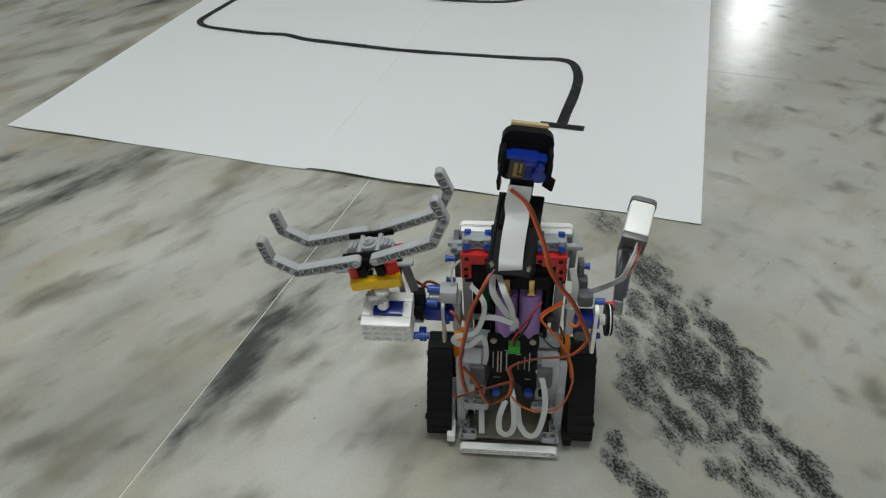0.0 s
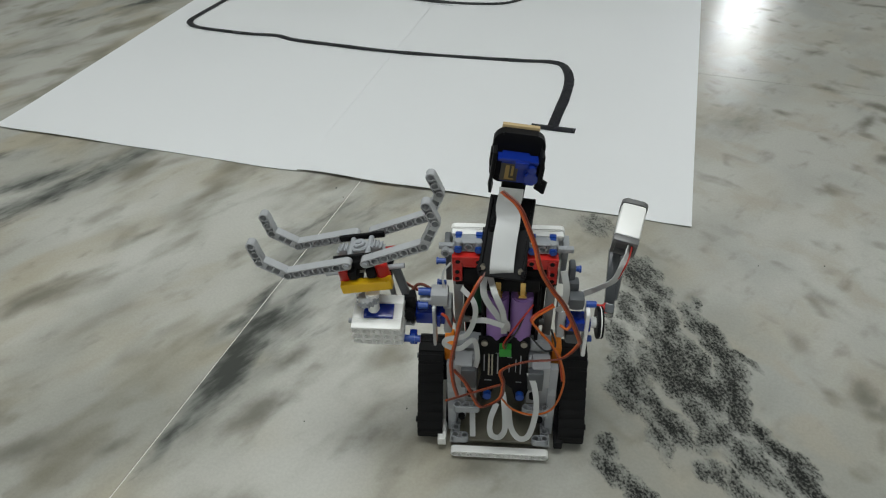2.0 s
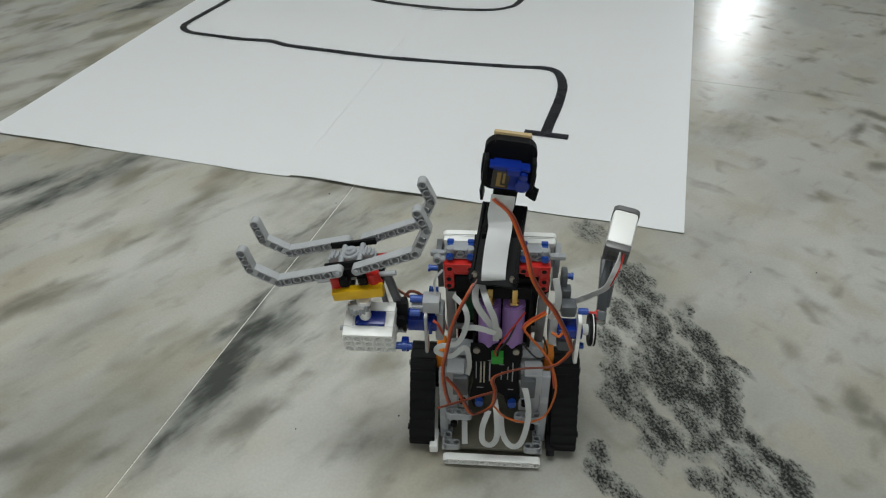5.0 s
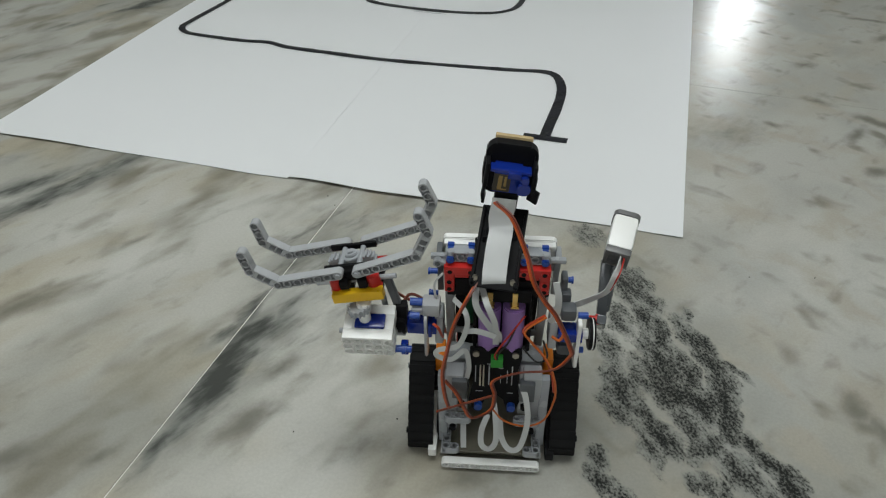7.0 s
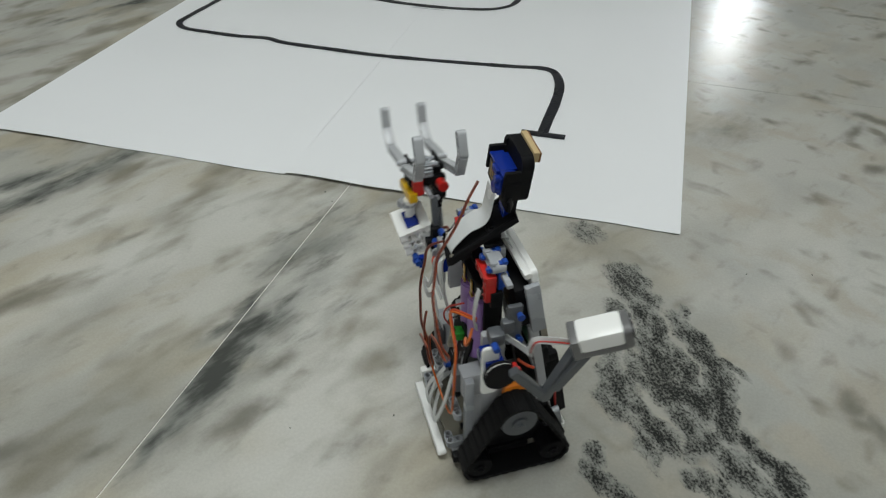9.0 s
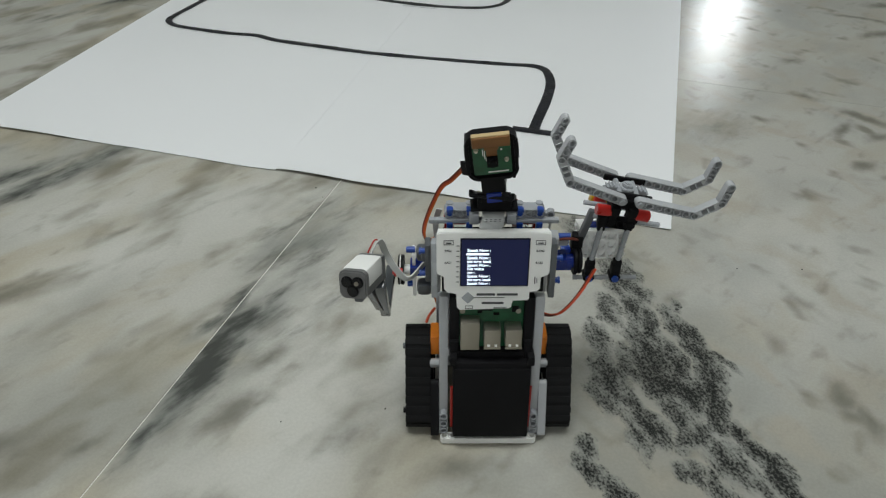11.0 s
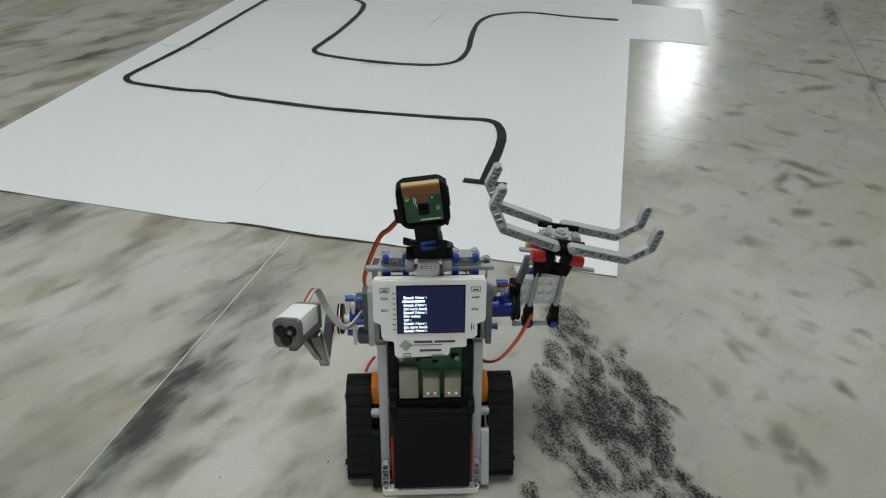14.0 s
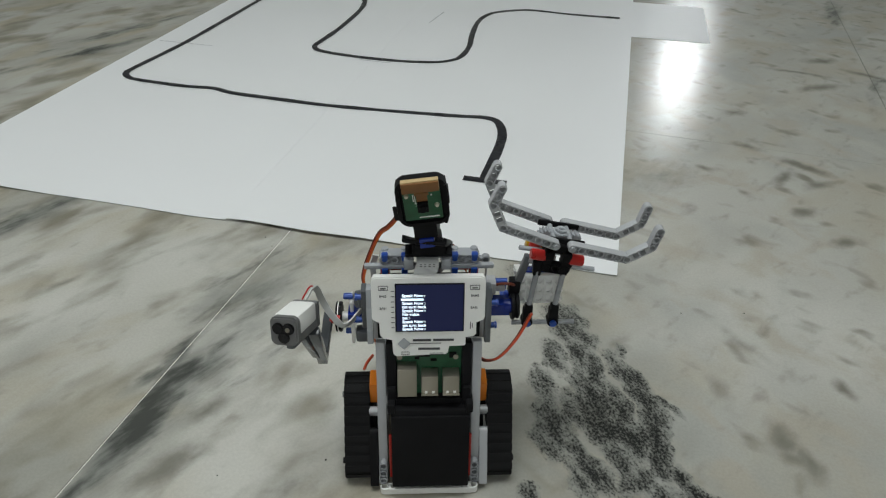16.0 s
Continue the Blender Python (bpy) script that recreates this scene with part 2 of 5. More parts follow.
    col = tint(col, mth("MULTIPLY", mth("MULTIPLY", fade(lines, 0.72, 1.20), fade(veins, 0.03, 0.30)), 0.85), (0.030, 0.033, 0.030))
    # black speckled patch, torn along the flow
    spk = warped(45, 0.024)
    patch = mth("MAXIMUM", mth("MAXIMUM", drifts(BLACK_UPPER, spk, 1.25), drifts(BLACK_LOWER, spk, 1.25)), drifts(BLACK_NEAR, spk, 1.1))
    flow = noise_tex(105, 6, 0.60, 2.0, -56, 0.15)
    inside = fade(patch, 0.0, 0.16)
    body_p = mth("ADD", patch, mth("MULTIPLY", mth("SUBTRACT", flow, 0.5), 1.9))
    dots = noise_tex(420, 3, 0.65, 1.3, -56, 0.0)
    col = tint(col, mth("MULTIPLY", fade(mth("ADD", patch, mth("MULTIPLY", mth("SUBTRACT", noise_tex(40, 4, 0.6), 0.5), 0.5)), 0.0, 0.32), mth("MULTIPLY", fade(patch, 0.0, 0.10), 0.62)), (0.225, 0.232, 0.218))
    col = tint(col, mth("MULTIPLY", fade(mth("ADD", body_p, mth("MULTIPLY", mth("SUBTRACT", dots, 0.5), 1.3)), -0.05, 0.62), mth("MULTIPLY", inside, 0.80)), (0.095, 0.097, 0.088))
    col = tint(col, mth("MULTIPLY", fade(mth("ADD", mth("MULTIPLY", body_p, 0.5), mth("MULTIPLY", dots, 1.9)), 1.08, 1.48), mth("MULTIPLY", inside, fade(body_p, 0.02, 0.40, 0.0, 0.95))), (0.012, 0.0125, 0.012))
    L.new(col, b.inputs["Base Color"])
    # polish with worn, dull traces
    wear = noise_tex(22, 2, 0.5, 1.0, 0, 0.0)
    L.new(fade(wear, 0.3, 0.75, 0.20, 0.262), b.inputs["Roughness"])
    b.inputs["Specular IOR Level"].default_value = 0.46
    return m


MARBLE = marble()
GROUT = plastic("dirty_joint_filler", (0.68, 0.67, 0.64), 0.8, grain=30, vary=0.3)
PAPER = plastic("white_chart_paper", (0.80, 0.81, 0.825), 0.46, grain=40, vary=0.02, bump=0.08)
gn = GROUT.node_tree
gb = gn.nodes["Principled BSDF"]
gpos, gsep, gmap, gmix = gn.nodes.new("ShaderNodeNewGeometry"), gn.nodes.new("ShaderNodeSeparateXYZ"), gn.nodes.new("ShaderNodeMapRange"), gn.nodes.new("ShaderNodeMix")
gmix.data_type = "RGBA"
gmap.inputs[1].default_value, gmap.inputs[2].default_value = 0.0, 0.3
gold = gb.inputs["Base Color"].links[0].from_socket
gn.links.new(gpos.outputs["Position"], gsep.inputs[0])
gn.links.new(gsep.outputs[0], gmap.inputs[0])
gn.links.new(gmap.outputs[0], gmix.inputs[0])
gn.links.new(gold, gmix.inputs[6])
gmix.inputs[7].default_value = (0.14, 0.135, 0.12, 1)
gn.links.new(gmix.outputs[2], gb.inputs["Base Color"])
TAPE = plastic("black_vinyl_tape", (0.012, 0.0125, 0.018), 0.27, grain=120, vary=0.4, bump=0.2)
WALLP = plastic("painted_plaster", (0.72, 0.73, 0.70), 0.8, grain=20, vary=0.04)
CEILP = plastic("ceiling_plaster", (0.8, 0.8, 0.79), 0.85, grain=20, vary=0.03)
LGREY = plastic("light_grey_brick_plastic", (0.40, 0.41, 0.425), 0.20)
MGREY = plastic("medium_grey_brick_plastic", (0.34, 0.355, 0.375), 0.25)
DGREY = plastic("dark_grey_brick_plastic", (0.085, 0.092, 0.10), 0.35)
WHITE = plastic("white_plastic", (0.85, 0.85, 0.83), 0.33, vary=0.04)
BLACK = plastic("black_plastic", (0.008, 0.008, 0.009), 0.5, vary=0.3, spec=0.10)
RUBBER = plastic("black_rubber", (0.010, 0.010, 0.0105), 0.6, vary=0.35, bump=0.15, spec=0.12)
BLUE = plastic("blue_brick_plastic", (0.010, 0.055, 0.30), 0.3)
SERVO = plastic("blue_servo_plastic", (0.006, 0.024, 0.22), 0.18)
RED = plastic("red_brick_plastic", (0.50, 0.018, 0.014), 0.3)
YELLOW = plastic("yellow_brick_plastic", (0.80, 0.47, 0.01), 0.3)
ORANGE = plastic("orange_hub_plastic", (0.78, 0.22, 0.012), 0.35)
PURPLE = plastic("purple_battery_sleeve", (0.30, 0.17, 0.44), 0.3)
GREEN = plastic("green_circuit_board", (0.012, 0.085, 0.035), 0.35, grain=900, vary=0.6)
LIME = plastic("green_terminal_plastic", (0.03, 0.30, 0.035), 0.4)
METAL = plastic("nickel_plated_steel", (0.36, 0.335, 0.285), 0.42, metal=1.0)
BRASS = plastic("brass_contact", (0.75, 0.52, 0.18), 0.28, metal=1.0)
WOOD = plastic("raw_plywood", (0.50, 0.37, 0.19), 0.7, grain=250, vary=0.3)
BROWNTAPE = plastic("brown_film_connector", (0.20, 0.085, 0.022), 0.4)
RIBBON = plastic("white_ribbon_cable", (0.60, 0.61, 0.61), 0.24, vary=0.05)
GREYCABLE = plastic("grey_ribbon_cable", (0.50, 0.51, 0.505), 0.38, vary=0.08)
WIRE_O = plastic("orange_wire_insulation", (0.42, 0.052, 0.016), 0.4)
WIRE_R = plastic("red_wire_insulation", (0.40, 0.022, 0.014), 0.4)
WIRE_B = plastic("brown_wire_insulation", (0.13, 0.028, 0.014), 0.4)
WIRE_Y = plastic("amber_wire_insulation", (0.50, 0.11, 0.014), 0.4)
WIRE_K = plastic("black_wire_insulation", (0.012, 0.012, 0.013), 0.5)
SGREY = plastic("grey_sensor_plastic", (0.13, 0.13, 0.13), 0.35)
GOLDPRINT = plastic("dull_gold_print", (0.26, 0.17, 0.05), 0.4)
SMOKED = plastic("smoked_acrylic", (0.17, 0.16, 0.125), 0.14, vary=0.15)
GLOSSGREY = plastic("glossy_dark_grey_plastic", (0.085, 0.092, 0.10), 0.10)
WIRE_PIN = plastic("tinned_pin_metal", (0.62, 0.58, 0.48), 0.4, metal=0.6)
INK = plastic("dark_print", (0.05, 0.05, 0.055), 0.5)
LABELGOLD = plastic("gold_label", (0.03, 0.024, 0.014), 0.35, vary=0.4)
LENS = plastic("dark_lens", (0.006, 0.006, 0.008), 0.08, vary=0.1)
SCREEN = glow("lit_screen", (0.009, 0.012, 0.042), 0.9, (0.004, 0.004, 0.006))
SCREENTEXT = glow("lit_letters", (0.75, 0.90, 1.0), 1.7)
TUBE = glow("lit_tube", (0.95, 1.0, 0.98), 6.0, (0.8, 0.8, 0.8))
# glowing pane of the added south window
FILLPANE = glow("fill_window_pane", (0.92, 0.97, 1.0), 2.0, (0.8, 0.8, 0.8))
PANE = glow("bright_window_pane", (0.92, 0.97, 1.0), 21.0, (0.8, 0.8, 0.8))


# ---------------------------------------------------------------- mesh helpers
def part(name, bm, material, parent=None, label="", m=None, smooth=True):
    """Links a bmesh as one mesh object, under a thing or a part where one is given."""
    bmesh.ops.recalc_face_normals(bm, faces=bm.faces[:])
    me = bpy.data.meshes.new(name)
    bm.to_mesh(me)
    bm.free()
    me.materials.append(material)
    if smooth:
        for p in me.polygons:
            p.use_smooth = True
        me.set_sharp_from_angle(angle=radians(35))
    ob = new(name, me)
    if parent is not None:
        ob.parent = parent
    if m is not None:
        ob.matrix_basis = m
    if label:
        tagged(ob, label)
    return ob


def share(name, ob, parent, m):
    """Another object on the mesh of ob."""
    o = new(name, ob.data)
    o.parent = parent
    o.matrix_basis = m
    return o


def boxes(*specs, bev=0.0006, m=None):
    """One bmesh of bevelled boxes: (cx, cy, cz, sx, sy, sz)."""
    bm = bmesh.new()
    for s in specs:
        cx, cy, cz, sx, sy, sz = s
        r = bmesh.ops.create_cube(bm, size=1.0, matrix=(m or Matrix()) @ Matrix.Translation((cx, cy, cz)) @ Matrix.Diagonal((sx, sy, sz, 1)))
        if bev:
            es = list({e for v in r["verts"] for e in v.link_edges})
            bmesh.ops.bevel(bm, geom=es, offset=min(bev, 0.3 * min(abs(sx), abs(sy), abs(sz))), segments=2, profile=0.6, affect="EDGES")
    return bm


def cyls(*specs, segs=18, bev=0.0):
    """One bmesh of cylinders: (centre, axis letter or vector, radius, length[, radius2])."""
    bm = bmesh.new()
    for s in specs:
        c, ax, r, ln = s[:4]
        r2 = s[4] if len(s) > 4 else r
        d = {"x": (1, 0, 0), "y": (0, 1, 0), "z": (0, 0, 1)}.get(ax, ax) if isinstance(ax, str) else ax
        q = Vector(d).to_track_quat("Z", "Y").to_matrix().to_4x4()
        rr = bmesh.ops.create_cone(bm, cap_ends=True, segments=segs, radius1=r, radius2=r2, depth=ln, matrix=Matrix.Translation(c) @ q)
        if bev:
            es = [e for e in {e for v in rr["verts"] for e in v.link_edges} if any(len(f.verts) > 4 for f in e.link_faces)]
            bmesh.ops.bevel(bm, geom=es, offset=bev, segments=2, affect="EDGES")
    return bm


def merge(*bms):
    out = bms[0]
    for b in bms[1:]:
        me = bpy.data.meshes.new("tmp")
        b.to_mesh(me)
        b.free()
        out.from_mesh(me)
        bpy.data.meshes.remove(me)
    return out


U = 0.008  # one brick module


def beam_into(bm, n, m, thick=0.0074, hgt=0.0074):
    """A studless beam of n holes along local x from the first hole, the holes running along local y, with rounded ends."""
    S = 16
    h, t, rh = hgt / 2, thick / 2, 0.0026
    for i in range(n):
        end0, end1 = i == 0, i == n - 1
        out, inn = [], []
        for k in range(S):
            a = 2 * math.pi * k / S
            c, s = math.cos(a), math.sin(a)
            hx = U / 2
            f = min(hx / abs(c) if abs(c) > 1e-6 else 9, h / abs(s) if abs(s) > 1e-6 else 9)
            px, pz = c * f, s * f
            if k % 4 == 2:
                px, pz = math.copysign(hx, c), math.copysign(h, s)
            if (end0 and c < 0.01) or (end1 and c > -0.01):
                px, pz = c * h, s * h
            out.append((px + i * U, pz))
            inn.append((c * rh + i * U, s * rh))
        def ring(pts, y, sunk=0.0):
            def low(k):
                right = k in (0, 1, 15) and not end1
                left = k in (7, 8, 9) and not end0
                return sunk if right or left else 0.0
            return [bm.verts.new(m @ Vector((p[0], y + low(k), p[1]))) for k, p in enumerate(pts)]
        rec = [((p[0] - i * U) * 1.2 + i * U, p[1] * 1.2) for p in inn]
        of, ob_, rf, rb = ring(out, -t, 0.0020), ring(out, t, -0.0020), ring(rec, -t), ring(rec, t)
        df, db = ring(rec, -t + 0.0009), ring(rec, t - 0.0009)
        f1, f2 = ring(inn, -t + 0.0009), ring(inn, t - 0.0009)
        for k in range(S):
            j = (k + 1) % S
            bm.faces.new((of[k], of[j], rf[j], rf[k]))
            bm.faces.new((ob_[k], rb[k], rb[j], ob_[j]))
            bm.faces.new((rf[k], rf[j], df[j], df[k]))
            bm.faces.new((rb[k], db[k], db[j], rb[j]))
            bm.faces.new((df[k], df[j], f1[j], f1[k]))
            bm.faces.new((db[k], f2[k], f2[j], db[j]))
            bm.faces.new((f1[k], f1[j], f2[j], f2[k]))
            xa, xb = out[k][0] - i * U, out[j][0] - i * U
            inner_joint = (abs(xa - U / 2) < 1e-5 and abs(xb - U / 2) < 1e-5 and not end1) or (abs(xa + U / 2) < 1e-5 and abs(xb + U / 2) < 1e-5 and not end0)
            if not inner_joint:
                bm.faces.new((of[k], ob_[k], ob_[j], of[j]))
    return bm


def beam(n, m=None, thick=0.0074, hgt=0.0074):
    """A studless beam: a rounded rim, a tube round each hole and a thin web between the tubes, sunk from both faces."""
    bm = bmesh.new()
    h, t, S = hgt / 2, thick / 2, 14
    rim, ri, ro = 0.00085, 0.00245, 0.0032
    last = (n - 1) * U

    def closed(loops):
        rings = [[bm.verts.new((x, y, z)) for x, y, z in lp] for lp in loops]
        for a, b in zip(rings, rings[1:] + rings[:1]):
            for k in range(len(a)):
                j = (k + 1) % len(a)
                bm.faces.new((a[k], a[j], b[j], b[k]))

    def stadium(r):
        left = [(r * math.cos(a), r * math.sin(a)) for a in (math.pi * (0.5 + k / 10) for k in range(11))]
        right = [(last + r * math.cos(a), r * math.sin(a)) for a in (math.pi * (-0.5 + k / 10) for k in range(11))]
        return left + right
    e = 0.00035
    closed([[(x, -t, z) for x, z in stadium(h - e)], [(x, -t + e, z) for x, z in stadium(h)], [(x, t - e, z) for x, z in stadium(h)], [(x, t, z) for x, z in stadium(h - e)],
            [(x, t, z) for x, z in stadium(h - rim)], [(x, -t, z) for x, z in stadium(h - rim)]])
    for i in range(n):
        def circle(r, y):
            return [(i * U + r * math.cos(2 * math.pi * k / S), y, r * math.sin(2 * math.pi * k / S)) for k in range(S)]
        closed([circle(ro, -t), circle(ro, t), circle(ri, t), circle(ri, -t)])
        if i < n - 1:
            bmesh.ops.create_cube(bm, size=1.0, matrix=Matrix.Translation(((i + 0.5) * U, 0, 0)) @ Matrix.Diagonal((U - 0.0052, 0.0020, hgt - 0.001, 1)))
    bm.transform(m or Matrix())
    return bm


def brick_beam(n, m=None, **kw):
    bm = beam_into(bmesh.new(), n, m or Matrix(), **kw)
    bmesh.ops.remove_doubles(bm, verts=bm.verts[:], dist=1e-6)
    return bm


def curve_points(pts, steps=8):
    """A smooth line through the points (Catmull-Rom)."""
    P = [Vector(p) for p in pts]
    P = [P[0] * 2 - P[1]] + P + [P[-1] * 2 - P[-2]]
    out = []
    for i in range(1, len(P) - 2):
        a, b, c, d = P[i - 1], P[i], P[i + 1], P[i + 2]
        for k in range(steps):
            t = k / steps
            out.append(0.5 * (2 * b + (c - a) * t + (2 * a - 5 * b + 4 * c - d) * t * t + (3 * b - a - 3 * c + d) * t ** 3))
    out.append(P[-2])
    return out


def sweep(pts, half_w, half_h=None, up=(0, -1, 0.4), sides=8, steps=8):
    """A round wire, or a flat ribbon when half_h is given, along the points."""
    line = curve_points(pts, steps)
    bm = bmesh.new()
    prev, rings = None, []
    for i, p in enumerate(line):
        d = (line[min(i + 1, len(line) - 1)] - line[max(i - 1, 0)]).normalized()
        u = Vector(up)
        s = d.cross(u)
        if s.length < 1e-3:
            s = Vector((1, 0, 0))
        s.normalize()
        if prev is not None and s.dot(prev) < 0 and half_h is None:
            s = -s
        prev = s
        n = s.cross(d).normalized()
        if half_h is None:
            ring = [p + s * half_w * math.cos(2 * math.pi * k / sides) + n * half_w * math.sin(2 * math.pi * k / sides) for k in range(sides)]
        else:
            ring = [p + s * half_w + n * half_h, p - s * half_w + n * half_h, p - s * half_w - n * half_h, p + s * half_w - n * half_h]
        rings.append([bm.verts.new(q) for q in ring])
    for a, b in zip(rings, rings[1:]):
        for k in range(len(a)):
            j = (k + 1) % len(a)
            bm.faces.new((a[k], a[j], b[j], b[k]))
    bm.faces.new(rings[0])
    bm.faces.new(rings[-1][::-1])
    return bm


def outline(pts, depth, m=None, bev=0.0006):
    """A plate from an outline in local x, z, with its front at y = 0 and its back at y = -depth."""
    bm = bmesh.new()
    vs = [bm.verts.new((x, 0, z)) for x, z in pts]
    f = bm.faces.new(vs)
    r = bmesh.ops.extrude_face_region(bm, geom=[f])
    moved = [g for g in r["geom"] if isinstance(g, bmesh.types.BMVert)]
    bmesh.ops.translate(bm, verts=moved, vec=(0, -depth, 0))
    if bev:
        es = [e for e in bm.edges if abs(e.verts[0].co.y - e.verts[1].co.y) < 1e-7]
        bmesh.ops.bevel(bm, geom=es, offset=bev, segments=2, affect="EDGES")
    if m is not None:
        bm.transform(m)
    return bm


def rounded(x0, z0, x1, z1, r, k=5):
    pts = []
    for cx, cz, a0 in ((x1 - r, z1 - r, 0), (x0 + r, z1 - r, 90), (x0 + r, z0 + r, 180), (x1 - r, z0 + r, 270)):
        for i in range(k + 1):
            a = radians(a0 + 90 * i / k)
            pts.append((cx + r * math.cos(a), cz + r * math.sin(a)))
    return pts


# ---------------------------------------------------------------- the room
def plain(name, specs, mat, kind="structure", label=""):
    ob = part(name, boxes(*specs, bev=0), mat, smooth=False)
    return tagged(ob, label, kind=kind)


floor = plain("floor", [(-0.2, 0.75, -0.0228, 7.2, 8.1, 0.044)], GROUT, label="floor bed with dirty dark joint filler between marble slabs")
plain("wall_north", [(-0.2 - 1.95, 4.75, 1.4, 3.3, 0.1, 2.8), (2.05 + 0.1, 4.75, 1.4, 2.9, 0.1, 2.8), (0.1, 4.75, 0.4, 1.2, 0.1, 0.8), (0.1, 4.75, 2.1, 1.2, 0.1, 1.4)], WALLP)
plain("wall_south", [(-0.2, -3.25, 1.4, 7.0, 0.1, 2.8)], WALLP)
plain("wall_west", [(-3.75, 0.75, 1.4, 0.1, 8.1, 2.8)], WALLP)
plain("wall_east", [(3.35, 0.75, 1.4, 0.1, 8.1, 2.8)], WALLP)
plain("ceiling", [(-0.2, 0.75, 2.85, 7.2, 8.1, 0.1)], CEILP)


def slabs():
    """Square-cut marble slabs, each lying in the floor bed with a narrow joint round it."""
    sx, sy, gap = 0.888, 1.06, 0.0016
    base = None
    for i in range(-3, 4):
        for j in range(-4, 5):
            bm = boxes((sx / 2, sy / 2, -0.006, sx - gap, sy - 0.0008, 0.012), bev=0.0002) if base is None else None
            m = pose(-0.347, 0.62, 0, 0, 0, -3.2) @ pose(i * sx, -0.32 + (j - 0) * sy - 0.07, 0)
            if base is None:
                base = part("slab", bm, MARBLE, floor, m=m, smooth=False)
            else:
                share("slab", base, floor, m)


slabs()


def window_with_curtains():
    w = tagged(new("window_1"), "narrow bright window in the far wall", "window", kind="structure")
    part("window_frame", boxes((0.1, 4.745, 1.1, 1.2, 0.07, 0.04), (0.1, 4.745, 0.82, 1.2, 0.07, 0.04), (0.1, 4.745, 1.38, 1.2, 0.07, 0.04), (-0.48, 4.745, 1.1, 0.04, 0.07, 0.6), (0.68, 4.745, 1.1, 0.04, 0.07, 0.6), (0.38, 4.745, 1.1, 0.03, 0.07, 0.6), (0.62, 4.745, 1.1, 0.03, 0.07, 0.6)), DGREY, w)
    part("pane", boxes((0.50, 4.76, 1.1, 0.21, 0.008, 0.54), bev=0), PANE, w)
    part("shutter", boxes((-0.05, 4.76, 1.1, 0.82, 0.02, 0.54), (0.645, 4.76, 1.1, 0.04, 0.02, 0.54)), LGREY, w)


window_with_curtains()


# Invented window round the added fill lamp, out of view.
def south_fill_window():
    w = tagged(new("fill_window"), "added wide bright window, unseen, in the near wall", "window", kind="structure")
    part("window_frame", boxes((0.2, -3.18, 2.33, 1.84, 0.06, 0.06), (0.2, -3.18, 1.07, 1.84, 0.06, 0.06), (-0.69, -3.18, 1.7, 0.06, 0.06, 1.2), (1.09, -3.18, 1.7, 0.06, 0.06, 1.2)), WHITE, w)
    part("pane", boxes((0.2, -3.19, 1.7, 1.72, 0.008, 1.2), bev=0), FILLPANE, w)


south_fill_window()


def ceiling_tube(x, y):
    t = tagged(new("ceiling_light"), "white batten with a lit fluorescent tube on the ceiling", "lamp")
    t.matrix_basis = pose(x, y, 2.8)
    part("batten", boxes((0, 0, -0.025, 1.25, 0.06, 0.05)), WHITE, t)
    part("tube", cyls(((0, 0, -0.075), "x", 0.014, 1.18)), TUBE, t)
    part("end_cap", boxes((-0.605, 0, -0.065, 0.03, 0.04, 0.05)), WHITE, t)
    part("end_cap", boxes((0.605, 0, -0.065, 0.03, 0.04, 0.05)), WHITE, t)


ceiling_tube(-0.30, 0.45)


# ---------------------------------------------------------------- the paper course
def paper_sheet(x0, y0, x1, y1, z, front_curl=0.0, skew=0.0, slant=0.0, label=""):
    """A large sheet of thin paper, slightly wavy, its near edge lifting in places."""
    nx, ny = 60, 60
    bm = bmesh.new()
    grid = []
    for j in range(ny + 1):
        row = []
        for i in range(nx + 1):
            u, v = i / nx, (j / ny) ** 1.6
            x, y = x0 + (x1 - x0) * u, y0 + (y1 - y0) * v
            h = 0.0006 * (noise.noise((x * 5, y * 5, 3.1)) + 1) * min(1, 6 * u, 6 * (1 - u))
            y -= slant * (1 - u) * (1 - v)
            if front_curl:
                e = max(0.0, 1 - (y - y0) / 0.10)
                h += front_curl * e * e * max(0.0, 0.25 + 0.75 * math.sin((x - x0) / (x1 - x0) * 6.0 + 0.5) + 0.4 * noise.noise((x * 9, 0.3, 7)))
                y += 0.006 * e * noise.noise((x * 7, 1.7, 2.2))
            row.append(bm.verts.new((x + skew * (y - y0) * (1 - u if skew > 0 else u), y, z + h)))
        grid.append(row)
    for j in range(ny):
        for i in range(nx):
            bm.faces.new((grid[j][i], grid[j][i + 1], grid[j + 1][i + 1], grid[j + 1][i]))
    r = bmesh.ops.extrude_face_region(bm, geom=bm.faces[:])
    bmesh.ops.translate(bm, verts=[g for g in r["geom"] if isinstance(g, bmesh.types.BMVert)], vec=(0, 0, 0.0004))
    return tagged(part("paper_sheet", bm, PAPER), label, "paper", "sheets of the course")


paper_sheet(-0.967, 0.8055, -0.4344, 2.12, 0.0006, 0.0026, 0.024, 0.0, "long white chart paper with a lifted wavy edge on marble")
paper_sheet(-0.4336, 0.814, 0.110, 2.135, 0.0012, 0.0035, -0.006, 0.0080, "long white chart paper beside its neighbour, flat on marble")
paper_sheet(0.092, 1.80, 0.285, 2.10, 0.0001, 0.0, 0.0, 0.0, "small loose white paper tucked under the large sheets")


